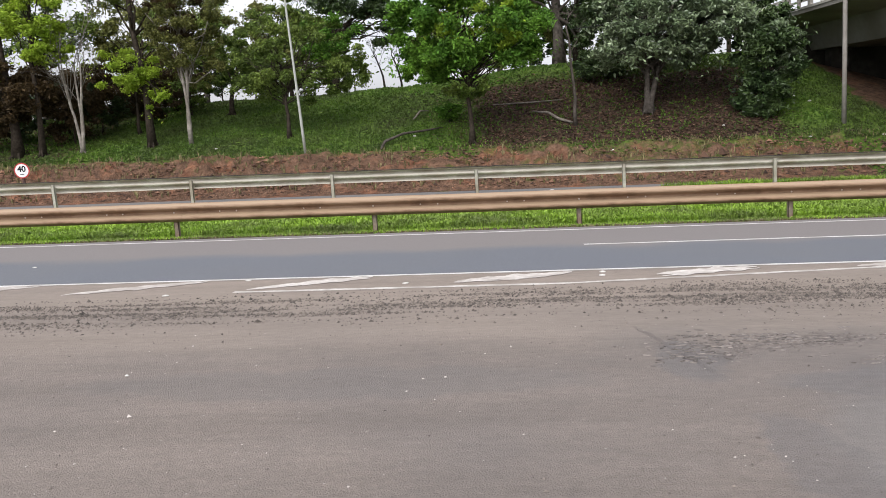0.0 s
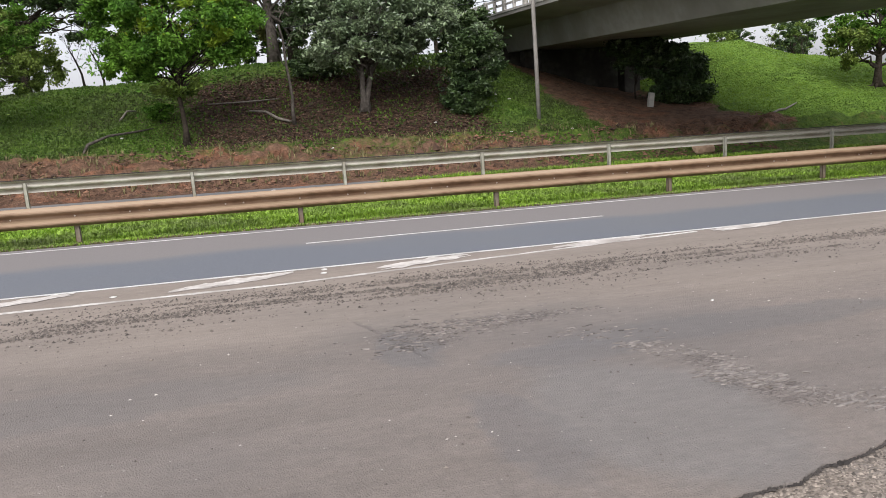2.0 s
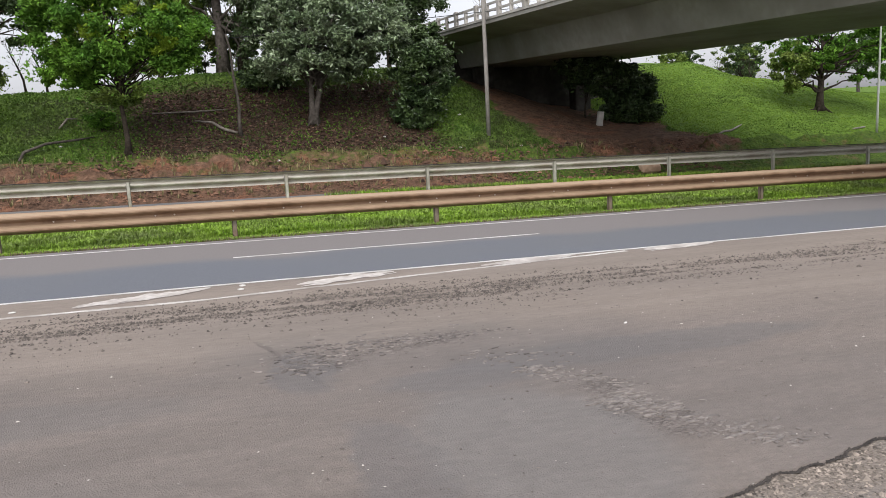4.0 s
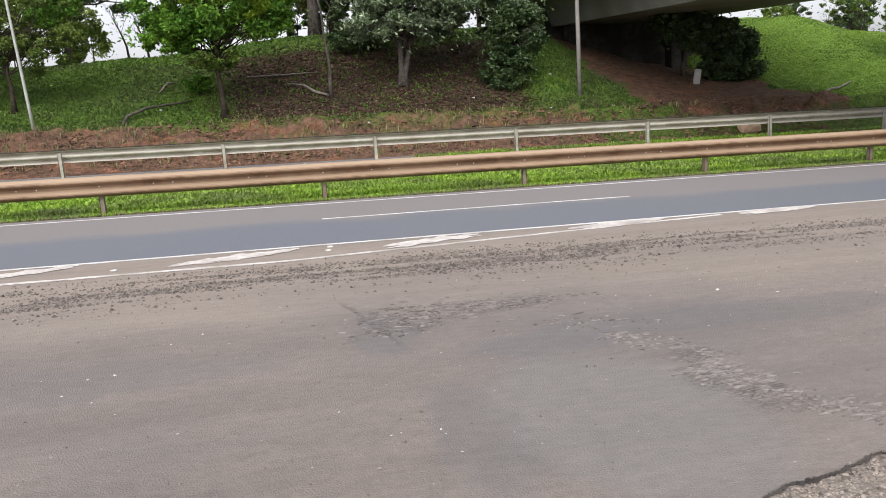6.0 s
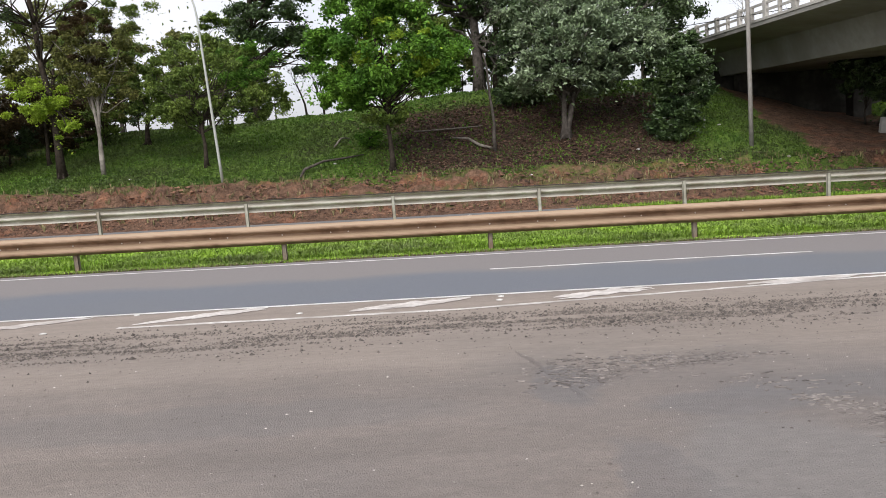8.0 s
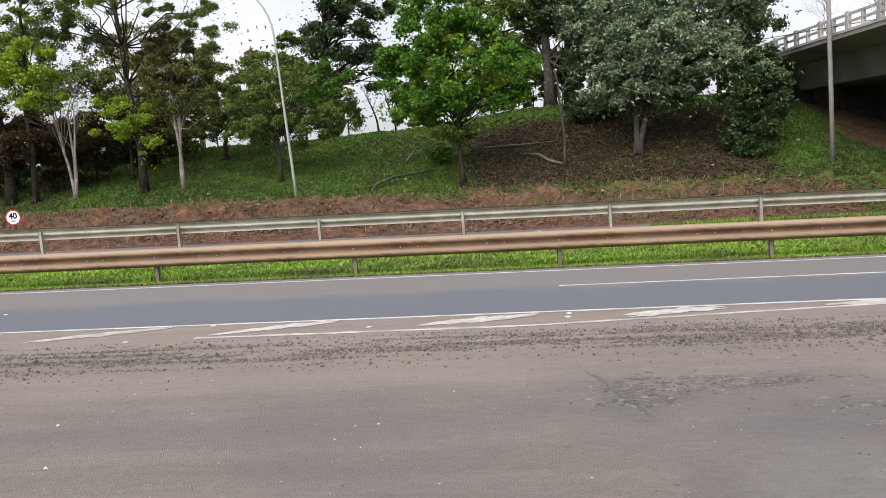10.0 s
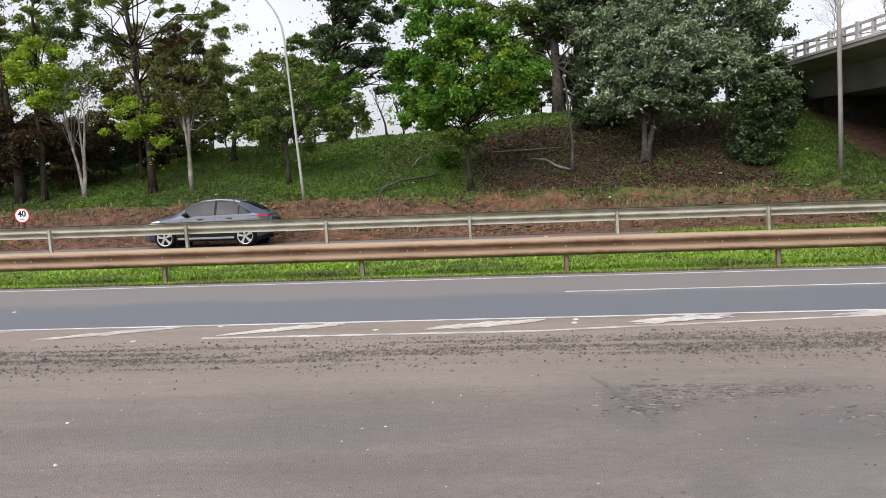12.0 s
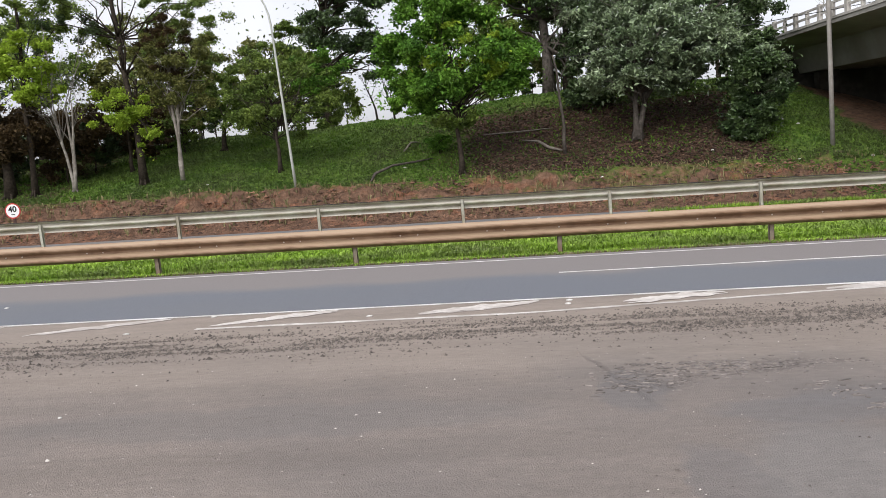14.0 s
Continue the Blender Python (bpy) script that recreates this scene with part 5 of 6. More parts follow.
def strip_place(rng):
    while True:
        x = rng.uniform(-14, 14)
        row = rng.choice((0, 1, 2), p=(0.5, 0.3, 0.2))
        y = (-8.0, -8.45, -8.3)[row] + 0.03 * x * (x < 0) + rng.normal() * (0.22, 0.18, 0.45)[row]
        streak = noise.noise((x * 0.45, y * 5.5, 4)) + 0.5 * noise.noise((x * 1.6, y * 9, 8))
        thin = 1.0 if x < 0.5 else max(0.35, 1 - 0.12 * (x - 0.5))
        if rng.uniform() < thin * min(1.0, max(0.05, 0.35 + 1.6 * streak)):
            return x, min(-7.35, y)


gravel("gravel_strip", 46000, 1, strip_place, 0.0085, M["stone"], "loose dark gravel swept along the road edge", flat=0.9)
gravel("loose_grit", 2600, 2, lambda r: (r.uniform(-9, 9), r.uniform(-13, -8.8)), 0.0045, M["stone"], "scattered grit on the pavement")
gravel("pale_grit", 420, 3, lambda r: (r.uniform(-9, 9), r.uniform(-13, -9)), 0.0045, M["sand"], "scattered pale grit on the pavement")


def roadside_place(rng):
    x = rng.uniform(-4.5, 6)
    return x, pavement_edge(x) - 0.03 - rng.uniform(0, 1) ** 1.4 * 1.6


gravel("verge_gravel", 45000, 4, roadside_place, 0.0062, mat("verge_stone", (0.13, 0.108, 0.09), (0.31, 0.26, 0.215), 20, 0.9, island=0.65), "loose gravel below the broken pavement edge", -0.012)


def edge_place(rng):
    x = rng.uniform(-3.5, 7)
    return x, pavement_edge(x) + rng.normal() * 0.006 - 0.008


gravel("broken_edge", 6000, 31, edge_place, 0.0055, M["tar"], "dark crumbled asphalt along the broken pavement edge", -0.008, 0.8, "broken asphalt")


def flakes(name, spots, seed, material, label):
    """Thin broken plates of the worn surface, lying a little proud: (x, y, reach along, reach across, turn, count)."""
    rng = np.random.default_rng(seed)
    verts, faces = [], []
    for cx, cy, ra, rb, turn, count in spots:
        ct, st = math.cos(radians(turn)), math.sin(radians(turn))
        for _ in range(count):
            u, w = rng.normal() * ra * 0.5, rng.normal() * rb * 0.5
            x, y = cx + ct * u - st * w, cy + st * u + ct * w
            ln, wd, th = rng.lognormal(-3.9, 0.5), rng.uniform(0.005, 0.013), rng.uniform(0.002, 0.006)
            a0, m, base = rng.normal() * 0.35, 7, len(verts)
            for top in (0, 1):
                for k in range(m):
                    a = 2 * math.pi * k / m
                    r = (1 - 0.12 * top) * rng.uniform(0.75, 1.2)
                    px, py = ln * r * math.cos(a), wd * r * math.sin(a)
                    vx, vy = x + px * math.cos(a0) - py * math.sin(a0), y + px * math.sin(a0) + py * math.cos(a0)
                    verts.append((vx, vy, gz(vx, vy) - 0.002 + top * (th + 0.003)))
            faces.append(tuple(base + m + k for k in range(m)))
            for k in range(m):
                faces.append((base + k, base + (k + 1) % m, base + m + (k + 1) % m, base + m + k))
    tagged(obj(name, verts, faces, material), label, "broken asphalt", kind="stuff")


flakes("asphalt_flakes", [(1.0, -11.30, 0.22, 0.14, -48, 60), (1.16, -11.58, 0.3, 0.14, -52, 80), (1.09, -12.02, 0.16, 0.12, -50, 100), (1.18, -12.27, 0.28, 0.16, -55, 110), (1.32, -12.62, 0.3, 0.14, -55, 50), (1.42, -12.8, 0.2, 0.14, -40, 60)],
       41, mat("pale_asphalt_flake", (0.15, 0.13, 0.118), (0.245, 0.215, 0.193), 30, 0.9, island=0.25), "pale lifted flakes of worn asphalt")
flakes("crazed_asphalt", [(0.0, -10.15, 0.7, 0.34, 4, 160), (0.6, -10.1, 0.7, 0.2, 4, 130), (-0.32, -10.5, 0.25, 0.35, -70, 80), (0.95, -10.9, 0.5, 0.25, -20, 50)],
       42, mat("dark_asphalt_flake", (0.11, 0.097, 0.09), (0.22, 0.19, 0.17), 30, 0.9, island=0.4), "crazed broken asphalt beside a worn joint")


def tufts(name, n, seed, place, height, width, material, label, blades=5):
    """Grass tufts of bent blades, in one mesh."""
    rng = np.random.default_rng(seed)
    pos = np.array([place(rng) for _ in range(n)])
    z = np.array([gz_rough(p[0], p[1]) - 0.01 for p in pos])
    m = n * blades
    c = np.repeat(np.c_[pos, z], blades, 0)
    a = rng.uniform(0, 2 * math.pi, m)
    h = height * rng.uniform(0.5, 1.4, m)
    out = np.c_[np.cos(a), np.sin(a), np.zeros(m)]
    side = np.c_[-np.sin(a), np.cos(a), np.zeros(m)] * (width * rng.uniform(0.6, 1.3, m))[:, None]
    c = c + out * (0.03 * rng.uniform(0, 1, m))[:, None]
    lean = rng.uniform(0.15, 0.9, m)
    up = np.c_[np.zeros(m), np.zeros(m), h]
    v = np.empty((m, 5, 3))
    mid = c + up * 0.55 + out * (h * lean * 0.3)[:, None]
    v[:, 0], v[:, 1] = c - side, c + side
    v[:, 2], v[:, 3] = mid + side * 0.8, mid - side * 0.8
    v[:, 4] = c + up * (1 - 0.35 * lean)[:, None] + out * (h * lean * 0.9)[:, None]
    k = np.arange(m) * 5
    faces = np.c_[k, k + 1, k + 2, k + 3].tolist() + np.c_[k + 3, k + 2, k + 4].tolist()
    tagged(obj(name, v.reshape(-1, 3).tolist(), faces, material), label, "grass", kind="stuff")


tufts("median_grass", 16000, 5, lambda r: (r.uniform(-17, 20), 0.22 + r.uniform(0, 1) ** 1.25 * 5.0), 0.11, 0.012, M["grass_blade"], "bright green grass on the median strip")
tufts("short_grass", 8000, 25, lambda r: (r.uniform(-17, 20), -0.38 + r.uniform(0, 1) * 0.6), 0.05, 0.010, M["grass_blade"], "short grass along the asphalt edge")
tufts("median_weeds", 7000, 15, lambda r: (r.uniform(-17, 20), 0.25 + r.uniform(0, 1) * 4), 0.10, 0.034, M["grass_blade"], "broad-leaved weeds in the median grass")
tufts("verge_grass", 6500, 6, lambda r: (3 + 27 * r.uniform(0, 1) ** 0.8, r.uniform(6.75, 7.7)), 0.24, 0.015, M["grass_blade"], "green grass along the foot of the rear barrier")
tufts("dry_edge_grass", 2600, 16, lambda r: (r.uniform(-17, 20), -0.42 + abs(r.normal()) * 0.09), 0.05, 0.008, mat("dry_blade", (0.12, 0.10, 0.05), (0.2, 0.17, 0.09), 2, 0.8, island=0.4), "dry grass fringe at the asphalt edge")


def bank_place(rng):
    while True:
        x, y = rng.uniform(-26, 21.5), 14.4 + rng.uniform(0, 1) ** 1.4 * 12
        s, l, t = cover(x, y)
        if s < 0.4 and rng.uniform() > l * 1.1:
            return x, y


tufts("hill_grass", 30000, 17, lambda r: (r.uniform(21.5, 44), 14.8 + r.uniform(0, 1) * 13), 0.04, 0.02, mat("hill_blade", (0.14, 0.25, 0.024), (0.26, 0.39, 0.042), 0.5, 0.65, island=0.35, trans=0.35, c3=(0.085, 0.15, 0.018), big=0.35), "bright green grass on the slope past the bridge", 4)
tufts("bank_grass", 32000, 7, bank_place, 0.085, 0.026, M["grass_bank"], "green grass on the embankment slope", 4)


def litter_place(rng):
    while True:
        x, y = rng.uniform(-6, 12), rng.uniform(14.2, 24.5)
        if rng.uniform() < cover(x, y)[1] * 1.3:
            return x, y


def litter_leaves():
    rng = np.random.default_rng(9)
    pts = [litter_place(rng) for _ in range(9000)]
    ob = leaves("leaf_litter", [(x, y, gz_rough(x, y) + 0.02) for x, y in pts], 0.13, M["litter"], None, 9, up=1.2, slim=0.6)
    tagged(ob, "brown fallen leaves under the trees", "leaf litter", kind="stuff")


litter_leaves()


def clods():
    """Crumbled soil along the cut."""
    def place(r):
        return r.uniform(-24, 20), 11.7 + r.uniform(0, 1) * 3.0
    gravel("soil_clods", 9000, 10, place, 0.05, mat("red_clod", (0.05, 0.026, 0.017), (0.19, 0.10, 0.06), 1.5, 0.95, island=0.6), "crumbled red soil along the cut bank")
    tufts("cut_tufts", 1300, 11, lambda r: (r.uniform(-24, 16), 11.9 + r.uniform(0, 1) * 3.4), 0.22, 0.014, mat("dry_bank_blade", (0.11, 0.10, 0.04), (0.20, 0.17, 0.075), 2, 0.8, island=0.5), "dry tufts and roots on the cut bank", 5)


clods()

# ---- cars ----


class CarShape:
    """Outline curves of a car, x forward from the tail, z up from the road, half widths in y."""

    def __init__(self, length, top, belt, low, plan, roof_plan, wheels, radius):
        self.length, self.top, self.belt_line, self.low = length, top, belt, low
        self.plan, self.roof_plan, self.wheels, self.radius = plan, roof_plan, wheels, radius

    def curve(self, c, x):
        return float(np.interp(x, [p[0] for p in c], [p[1] for p in c]))

    def zt(self, x):
        return self.curve(self.top, x)

    def belt(self, x):
        return min(self.curve(self.belt_line, x), self.zt(x) - 0.03)

    def section(self, x):
        """Half section from the sill to the roof's middle, as (y, z)."""
        w, wr = self.curve(self.plan, x), self.curve(self.roof_plan, x)
        zb, zt, be = self.curve(self.low, x), self.zt(x), self.belt(x)
        pts = [(0.0, zb), (w * 0.80, zb)]
        for i in range(13):
            f = i / 12
            crease = 0.012 * math.exp(-((f - 0.80) / 0.07) ** 2)
            pts.append((w * (0.955 + 0.045 * math.sin(math.pi * min(1, f * 1.15)) - 0.02 * f) + crease, zb + (be - zb) * f))
        ys = pts[-1][0]
        for i in range(1, 6):
            f = i / 5
            pts.append((ys + (wr - ys) * f ** 1.15, be + (zt - 0.06 - be) * f))
        pts += [(wr * 0.90, zt - 0.025), (wr * 0.6, zt - 0.006), (0.0, zt)]
        return pts

    def side_y(self, x, z):
        s = self.section(x)[1:]
        return float(np.interp(z, [p[1] for p in s[1:]], [p[0] for p in s[1:]]))


def car_body(sh, material, thing, label):
    xs = [sh.length * i / 110 for i in range(111)]
    secs = [sh.section(x) for x in xs]
    m = len(secs[0])
    verts, faces, inside = [], [], []
    for sgn in (-1, 1):
        base = len(verts)
        for x, sec in zip(xs, secs):
            for y, z in sec:
                px, pz, cut = x, z, False
                if y > 0.3:
                    for wx in sh.wheels:
                        dx, dz = x - wx, z - sh.radius
                        d = math.hypot(dx, dz)
                        if d < sh.radius + 0.045 and z < sh.radius * 2.4:
                            cut = True
                            if d > sh.radius - 0.03 and d > 1e-6:
                                k = (sh.radius + 0.045) / d
                                px, pz = wx + dx * k, sh.radius + dz * k
                                cut = False
                verts.append((px, sgn * y, pz))
                inside.append(cut)
        for i in range(len(xs) - 1):
            for j in range(m - 1):
                q = [base + i * m + j, base + (i + 1) * m + j, base + (i + 1) * m + j + 1, base + i * m + j + 1]
                if any(inside[k] for k in q):
                    continue
                faces.append(q if sgn > 0 else q[::-1])
        for i, flip in ((0, True), (len(xs) - 1, False)):
            q = [base + i * m + j for j in range(m)]
            faces.append(q[::-1] if flip == (sgn > 0) else q)
    return obj("body", verts, faces, material, thing, label, smooth=True)


def side_panel(sh, name, material, thing, x0, x1, z0, z1, sgn, lift=0.006, n=14, rows=4, label=""):
    """A panel on the car's side between two height curves (functions of x)."""
    verts, faces = [], []
    for i in range(n + 1):
        x = x0 + (x1 - x0) * i / n
        a, b = z0(x), max(z0(x) + 0.002, z1(x))
        for k in range(rows + 1):
            z = a + (b - a) * k / rows
            verts.append((x, sgn * (sh.side_y(x, z) + lift), z))
    for i in range(n):
        for k in range(rows):
            q = (i * (rows + 1) + k, (i + 1) * (rows + 1) + k, (i + 1) * (rows + 1) + k + 1, i * (rows + 1) + k + 1)
            faces.append(q if sgn < 0 else q[::-1])
    return obj(name, verts, faces, material, thing, label, smooth=True)


def top_panel(sh, name, material, thing, x0, x1, share, n=10):
    """Windscreen or rear window: lies on the upper surface between two stations."""
    verts, faces = [], []
    for i in range(n + 1):
        x = x0 + (x1 - x0) * i / n
        wr = sh.curve(sh.roof_plan, x) * share
        for k in range(9):
            y = -wr + 2 * wr * k / 8
            zz = float(np.interp(abs(y), [0, sh.curve(sh.roof_plan, x) * 0.6, sh.curve(sh.roof_plan, x) * 0.9], [sh.zt(x), sh.zt(x) - 0.006, sh.zt(x) - 0.025]))
            verts.append((x, y, zz + 0.012))
    for i in range(n):
        for k in range(8):
            faces.append((i * 9 + k, (i + 1) * 9 + k, (i + 1) * 9 + k + 1, i * 9 + k + 1))
    return obj(name, verts, faces, material, thing, smooth=True)


def wheel(thing, x, y, r, spokes, twin, sgn):
    """Tyre with an alloy rim; the outer face looks along sgn * y."""
    v, f = [], []
    prof = [(r * 0.75, 0.085), (r * 0.87, 0.10), (r * 0.965, 0.085), (r, 0.05), (r, -0.05), (r * 0.965, -0.085), (r * 0.87, -0.10), (r * 0.75, -0.085)]
    n = 40
    for i in range(n):
        a = 2 * math.pi * i / n
        for rr, yy in prof:
            v.append((rr * math.cos(a), yy, rr * math.sin(a)))
    for i in range(n):
        for j in range(8):
            f.append((i * 8 + j, i * 8 + (j + 1) % 8, ((i + 1) % n) * 8 + (j + 1) % 8, ((i + 1) % n) * 8 + j))
    tyre = obj("wheel", v, f, M["tyre"], thing, smooth=True)
    tyre.matrix_basis = pose(x, y, r)
    bm = bmesh.new()
    o = sgn * 0.075
    for rr0, rr1, y0, y1 in ((r * 0.70, r * 0.765, o - sgn * 0.05, o + sgn * 0.012),):
        ring = []
        for i in range(n):
            a = 2 * math.pi * i / n
            c, s = math.cos(a), math.sin(a)
            ring.append([bm.verts.new((q * c, w, q * s)) for q, w in ((rr1, y0), (rr1, y1), (rr0, y1 - sgn * 0.006), (rr0, y0))])
        for i in range(n):
            for j in range(4):
                bm.faces.new((ring[i][j], ring[i][(j + 1) % 4], ring[(i + 1) % n][(j + 1) % 4], ring[(i + 1) % n][j]))
    for i in range(spokes):
        for da in ((-0.14, 0.14) if twin else (0.0,)):
            a = 360 * i / spokes
            b2 = box(bmesh.new(), r * 0.12, r * 0.73, -0.016, 0.012, -r * (0.036 if not twin else 0.06), r * (0.036 if not twin else 0.06), 0.005)
            bmesh.ops.transform(b2, matrix=pose(0, o, 0, 0, a, 0) @ pose(0, 0, 0, 0, math.degrees(da) * 0.8, 0), verts=b2.verts)
            tmp = bpy.data.meshes.new("spoke")
            b2.to_mesh(tmp)
            b2.free()
            bm.from_mesh(tmp)
            bpy.data.meshes.remove(tmp)
    bmesh.ops.create_cone(bm, cap_ends=True, segments=20, radius1=r * 0.16, radius2=r * 0.13, depth=0.04, matrix=pose(0, o, 0, 90))
    part("rim", bm, M["alloy"], tyre, "silver alloy rim")
    bm = bmesh.new()
    bmesh.ops.create_cone(bm, cap_ends=True, segments=32, radius1=r * 0.74, radius2=r * 0.74, depth=0.01, matrix=pose(0, sgn * 0.0, 0, 90))
    part("brake_backing", bm, M["black"], tyre)
    return tyre


def car(name, label, sh, paint, spokes, twin, near, track, windows, extras):
    """near: side seen by the camera (-1 or 1 in the car's own y)."""
    thing = tagged(empty(name, pose(0, 0, 0)), label, "car")
    car_body(sh, paint, thing, "")
    inner = bmesh.new()
    for wx in sh.wheels:
        for s in (-1, 1):
            bmesh.ops.create_cone(inner, cap_ends=True, segments=28, radius1=sh.radius + 0.05, radius2=sh.radius + 0.05, depth=0.02, matrix=pose(wx, s * (track / 2 - 0.16), sh.radius, 90))
    box(inner, 0.3, sh.length - 0.3, -track / 2 + 0.12, track / 2 - 0.12, 0.2, 0.42)
    part("underbody", inner, M["black"], thing, "black underbody and wheel wells")
    wheels = []
    for wx in sh.wheels:
        for s in (-1, 1):
            wheels.append(wheel(thing, wx, s * (track / 2 - 0.04), sh.radius, spokes, twin, s))
    wb, wt, panes = windows
    for s in (-1, 1):
        for x0, x1 in panes:
            side_panel(sh, "side_window", M["glass"], thing, x0, x1, wb, wt, s, label="tinted side window")
        x0, x1 = panes[0][0] - 0.06, panes[-1][1] + 0.04
        side_panel(sh, "window_surround", M["black"], thing, x0, x1, lambda x: wb(x) - 0.006, lambda x: wt(x) + 0.018, s, 0.003, 28)
    for nm, a, b, mt in extras["tops"]:
        top_panel(sh, nm, M[mt], thing, a, b, 0.86)
    for nm, x0, x1, z0, z1, mt, lift in extras["sides"]:
        for s in (-1, 1):
            side_panel(sh, nm, M[mt], thing, x0, x1, z0, z1, s, lift, 12, 3)
    mx, mz = extras["mirror"]
    for s in (-1, 1):
        bm = bmesh.new()
        bmesh.ops.create_icosphere(bm, subdivisions=2, radius=1.0, matrix=Matrix.Translation((mx, s * (sh.side_y(mx, mz) + 0.13), mz)) @ Matrix.Diagonal((0.115, 0.105, 0.062, 1)))
        mir = part("mirror", bm, extras["mirror_paint"], thing, "", True)
        part("mirror_foot", box(bmesh.new(), mx - 0.03, mx + 0.05, *sorted((s * (sh.side_y(mx, mz - 0.06) - 0.05), s * (sh.side_y(mx, mz) + 0.08))), mz - 0.08, mz - 0.04, 0.008), M["black"], thing)
    for hx, hz in extras["handles"]:
        for s in (-1, 1):
            yy = s * (sh.side_y(hx, hz) + 0.012)
            part("door_handle", box(bmesh.new(), hx - 0.10, hx + 0.10, yy - 0.014, yy + 0.014, hz - 0.016, hz + 0.016, 0.008), extras["mirror_paint"], thing)
    for nm, bxs, mt in extras["boxes"]:
        part(nm, box(bmesh.new(), *bxs), M[mt], thing)
    return thing, wheels


hatch = CarShape(3.97,
                 [(0, 0.80), (0.03, 0.95), (0.12, 1.13), (0.22, 1.30), (0.28, 1.36), (0.55, 1.42), (1.0, 1.468), (1.4, 1.475), (1.75, 1.455), (2.05, 1.39), (2.35, 1.275), (2.65, 1.13), (2.90, 1.005), (3.15, 0.955), (3.45, 0.88), (3.70, 0.785), (3.86, 0.68), (3.94, 0.58), (3.97, 0.48)],
                 [(0, 0.78), (0.25, 1.0), (0.6, 0.995), (1.4, 0.955), (2.2, 0.915), (2.85, 0.885), (3.2, 0.86), (3.97, 0.6)],
                 [(0, 0.36), (0.25, 0.25), (0.9, 0.19), (2.9, 0.18), (3.6, 0.19), (3.97, 0.24)],
                 [(0, 0.60), (0.06, 0.70), (0.2, 0.79), (0.5, 0.85), (1.2, 0.86), (2.9, 0.86), (3.4, 0.845), (3.65, 0.79), (3.85, 0.66), (3.97, 0.48)],
                 [(0, 0.52), (0.25, 0.55), (0.8, 0.58), (1.6, 0.59), (2.2, 0.60), (2.7, 0.66), (3.2, 0.72), (3.7, 0.62), (3.97, 0.40)],
                 (0.60, 3.09), 0.302)


def hatch_sill(x):
    return 0.985 - 0.043 * (x - 0.6)


red_car, red_wheels = car(
    "hatchback", "bright red five-door hatchback driving on the near road", hatch, M["red_paint"], 15, False, -1, 1.66,
    (lambda x: hatch_sill(x) + 0.012, lambda x: min(hatch.zt(x) - 0.115, 1.345, hatch_sill(x) + 0.02 + max(0.0, x - 0.34) * 0.72), [(0.40, 0.62), (0.66, 1.34), (1.46, 2.30), (2.34, 2.74)]),
    dict(tops=[("windscreen", 1.92, 2.86, "glass"), ("rear_window", 0.08, 0.22, "glass")],
         sides=[("chrome_trim", 0.36, 2.80, lambda x: hatch_sill(x) - 0.010, lambda x: hatch_sill(x) + 0.012, "chrome", 0.010),
                ("headlight", 3.22, 3.86, lambda x: 0.715 - 0.11 * (x - 3.22) + 0.12 * max(0, 1 - (x - 3.22) / 0.3), lambda x: min(hatch.zt(x) - 0.045, 0.845 - 0.09 * (x - 3.22)), "lamp_clear", 0.007),
                ("fog_recess", 3.58, 3.90, lambda x: 0.36, lambda x: 0.36 + 0.12 * min(1, max(0.05, (x - 3.57) / 0.14)), "black", 0.006),
                ("fog_light", 3.68, 3.76, lambda x: 0.385, lambda x: 0.44, "lamp_clear", 0.010),
                ("tail_light", 0.05, 0.26, lambda x: 0.84, lambda x: 0.84 + 0.24 * max(0.1, 1 - abs(x - 0.10) / 0.17), "lamp_red", 0.007),
                ("tail_reflector", 0.06, 0.20, lambda x: 0.84, lambda x: 0.885, "lamp_clear", 0.010),
                ("door_seam", 1.40, 1.408, lambda x: 0.30, lambda x: 0.94, "black", 0.003), ("door_seam", 2.60, 2.608, lambda x: 0.30, lambda x: 0.88, "black", 0.003),
                ("door_seam", 0.93, 0.938, lambda x: 0.62, lambda x: 0.96, "black", 0.003), ("sill_trim", 0.98, 2.72, lambda x: 0.20, lambda x: 0.225, "black", 0.004)],
         mirror=(2.33, 0.985), mirror_paint=M["red_paint"], handles=[(0.98, 0.84), (1.95, 0.80)],
         boxes=[("grille", (3.88, 3.978, -0.42, 0.42, 0.46, 0.64, 0.02), "black"), ("lower_grille", (3.90, 3.975, -0.40, 0.40, 0.27, 0.36, 0.015), "black"), ("number_plate", (3.976, 3.984, -0.2, 0.2, 0.38, 0.44), "plate"),
                ("spoiler", (0.24, 0.55, -0.53, 0.53, 1.35, 1.39, 0.018), "red_paint")] + [("grille_bar", (3.972, 3.985, -0.40, 0.40, z, z + 0.012), "chrome") for z in (0.49, 0.53, 0.57, 0.61)]))

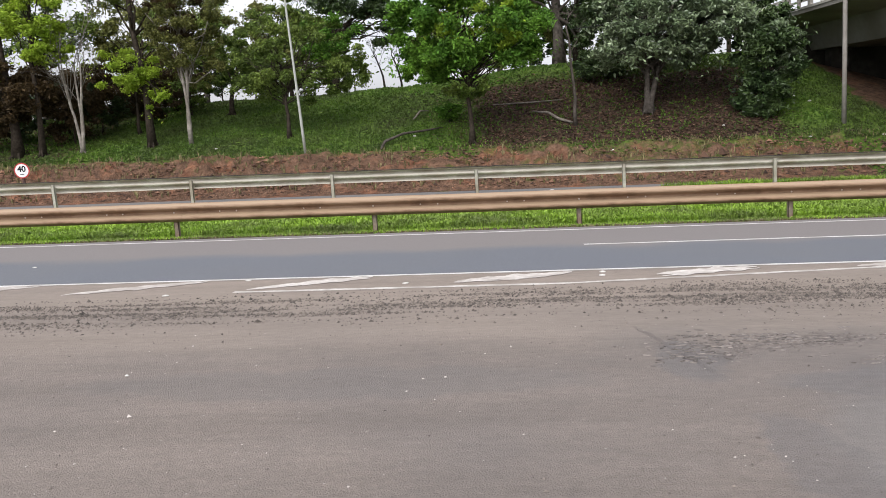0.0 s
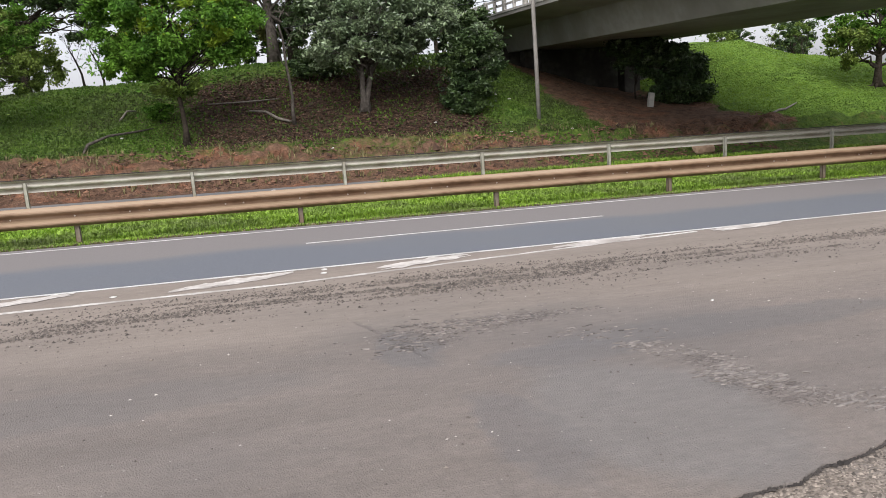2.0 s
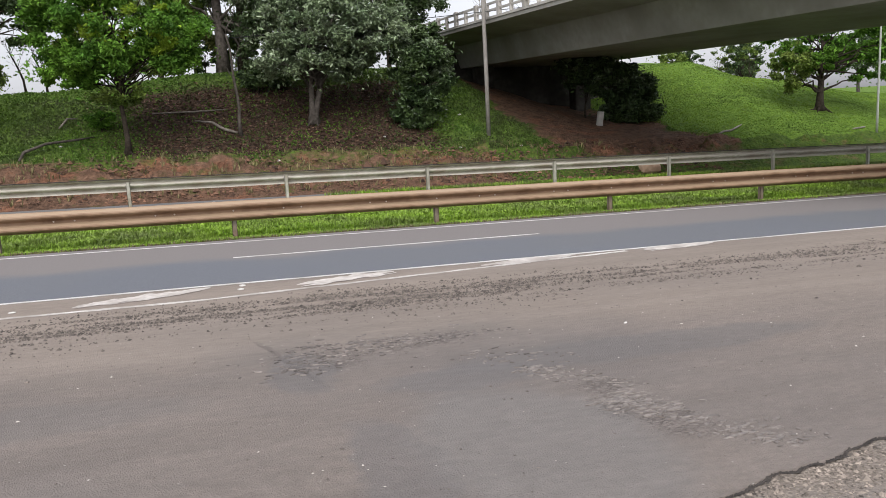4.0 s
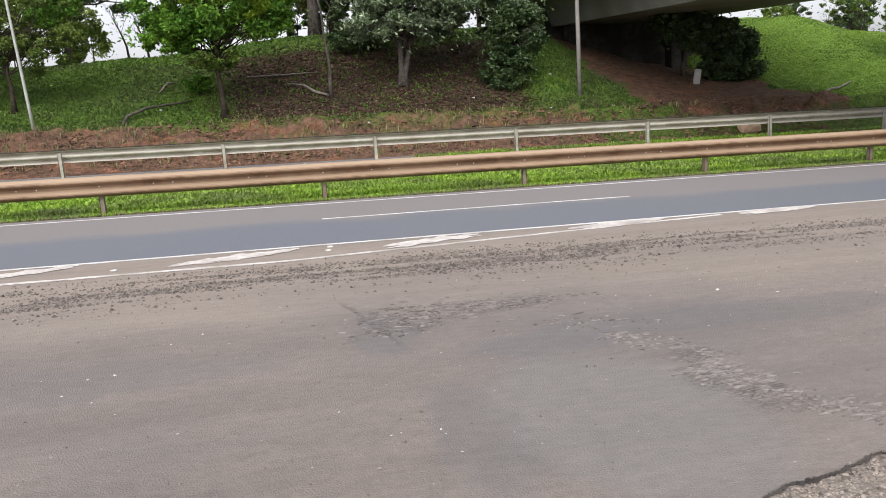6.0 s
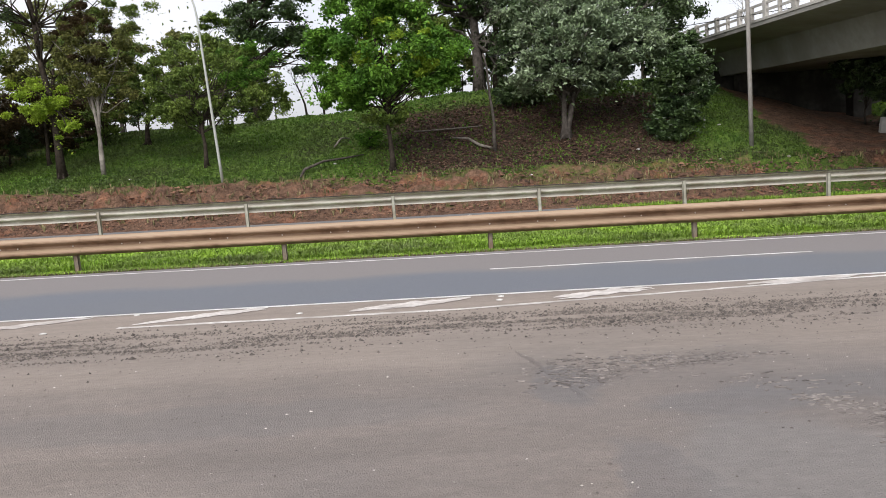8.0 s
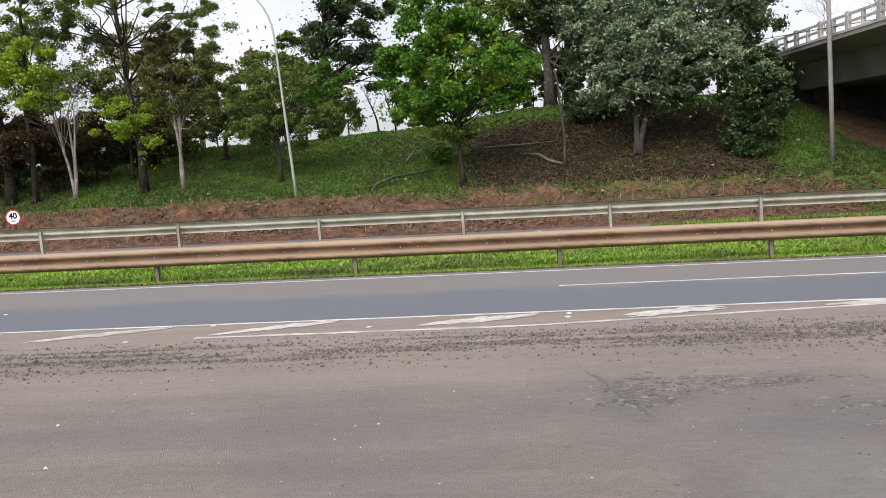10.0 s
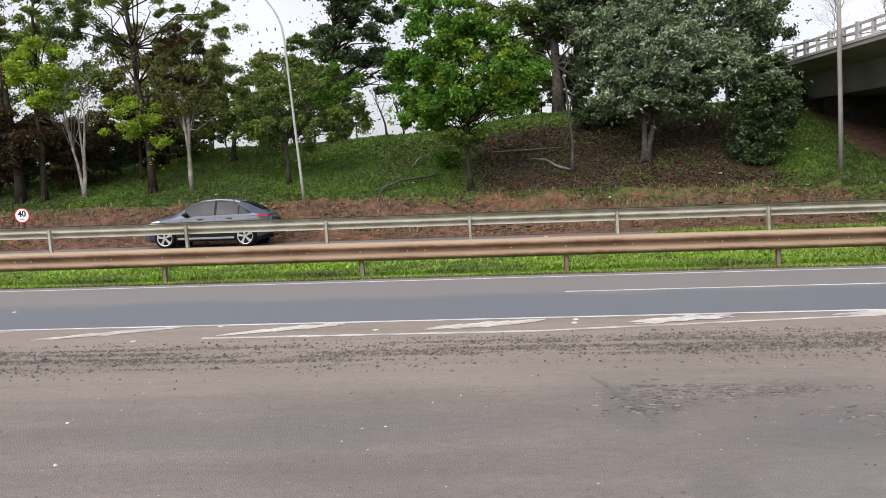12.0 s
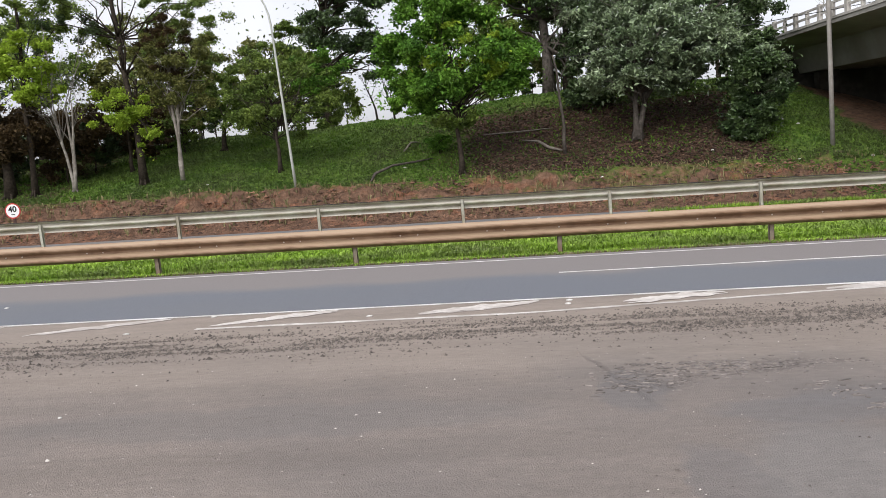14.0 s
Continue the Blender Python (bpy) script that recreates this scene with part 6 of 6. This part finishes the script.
suv = CarShape(4.27,
               [(0, 0.90), (0.08, 1.08), (0.35, 1.20), (0.75, 1.40), (1.2, 1.535), (1.7, 1.575), (2.2, 1.545), (2.6, 1.42), (3.0, 1.20), (3.2, 1.08), (3.6, 1.01), (3.95, 0.92), (4.17, 0.80), (4.27, 0.62)],
               [(0, 0.88), (0.4, 1.05), (1.0, 1.03), (2.6, 0.98), (3.2, 0.96), (4.27, 0.7)],
               [(0, 0.42), (0.3, 0.30), (0.9, 0.24), (3.2, 0.24), (3.9, 0.25), (4.27, 0.32)],
               [(0, 0.66), (0.08, 0.76), (0.3, 0.85), (0.7, 0.88), (3.2, 0.885), (3.7, 0.86), (4.0, 0.78), (4.2, 0.62), (4.27, 0.5)],
               [(0, 0.52), (0.4, 0.56), (1.0, 0.57), (2.0, 0.585), (2.6, 0.62), (3.1, 0.72), (3.6, 0.74), (4.0, 0.62), (4.27, 0.42)],
               (0.78, 3.43), 0.335)
grey_car, grey_wheels = car(
    "coupe_suv", "graphite grey coupe-style sport utility car on far road", suv, M["grey_paint"], 5, True, 1, 1.74,
    (lambda x: 1.05 - 0.02 * (x - 0.8), lambda x: min(suv.zt(x) - 0.11, 1.46, 1.06 + (x - 0.58) * 0.62), [(0.62, 0.98), (1.02, 1.72), (1.80, 2.74)]),
    dict(tops=[("windscreen", 2.32, 3.14, "glass"), ("rear_window", 0.30, 0.95, "glass")],
         sides=[("roof_strip", 1.0, 2.6, lambda x: suv.zt(x) - 0.062, lambda x: suv.zt(x) - 0.03, "chrome", 0.006),
                ("headlight", 3.62, 4.16, lambda x: 0.80 - 0.06 * (x - 3.6), lambda x: min(suv.zt(x) - 0.05, 0.90 - 0.08 * (x - 3.6)), "lamp_clear", 0.007),
                ("tail_light", 0.05, 0.42, lambda x: 0.94, lambda x: 1.0, "lamp_red", 0.007),
                ("side_trim", 1.15, 3.02, lambda x: 0.27, lambda x: 0.33, "alloy", 0.012), ("sill_cladding", 1.13, 3.06, lambda x: 0.335, lambda x: 0.46, "black", 0.006),
                ("door_seam", 1.75, 1.758, lambda x: 0.46, lambda x: 1.0, "black", 0.003), ("door_seam", 2.86, 2.868, lambda x: 0.46, lambda x: 0.95, "black", 0.003)],
         mirror=(2.72, 1.07), mirror_paint=M["black"], handles=[(1.30, 0.92), (2.25, 0.90)],
         boxes=[("grille", (4.18, 4.278, -0.5, 0.5, 0.50, 0.72, 0.02), "black"), ("bumper_lip", (0.0, 0.12, -0.62, 0.62, 0.40, 0.55, 0.02), "black")] + []))


# ---- what moves ----


def drive(thing, wheels, wheel_x, y, heading, speed, x_at, t_at, spin_from, spin_to, radius):
    """One straight run at even speed; the tail point goes through x_at at t_at. The wheels turn while the car is near."""
    tilt = math.degrees(math.atan(GRADE)) * (1 if heading == 0 else -1)
    rows = []
    for t in [i / 10 for i in range(141)]:
        x = x_at + speed * (t - t_at)
        rows.append((t, pose(x, y, gz(x, y) + 0.008, math.degrees(math.atan(0.057 if y < 0 else 0.045)) * (-1 if heading == 0 else 1), tilt if abs(x) < 60.5 else 0, heading)))
    walk(thing, rows)
    step, n = 75.0, int((spin_to - spin_from) * FPS)
    for w in wheels:
        px, py, pz = w.matrix_basis.translation
        wr = [(0.0, pose(px, py, pz))] + [(spin_from + i / FPS, pose(px, py, pz, 0, step * i, 0)) for i in range(n + 1)] + [(14.0, pose(px, py, pz, 0, step * n + 45, 0))]
        walk(w, [q for q in wr if q[0] <= 14.0] if spin_to < 13.95 else wr[:-1])


def motions():
    drive(red_car, red_wheels, 0.6, -2.35, 0, 25.6, -4.06 - 0.60, 13.4, 13.0, 13.9, 0.302)
    drive(grey_car, grey_wheels, 0.78, 10.7, 180, -34.2, -2.63 + 0.78, 11.8, 11.3, 12.4, 0.335)


motions()
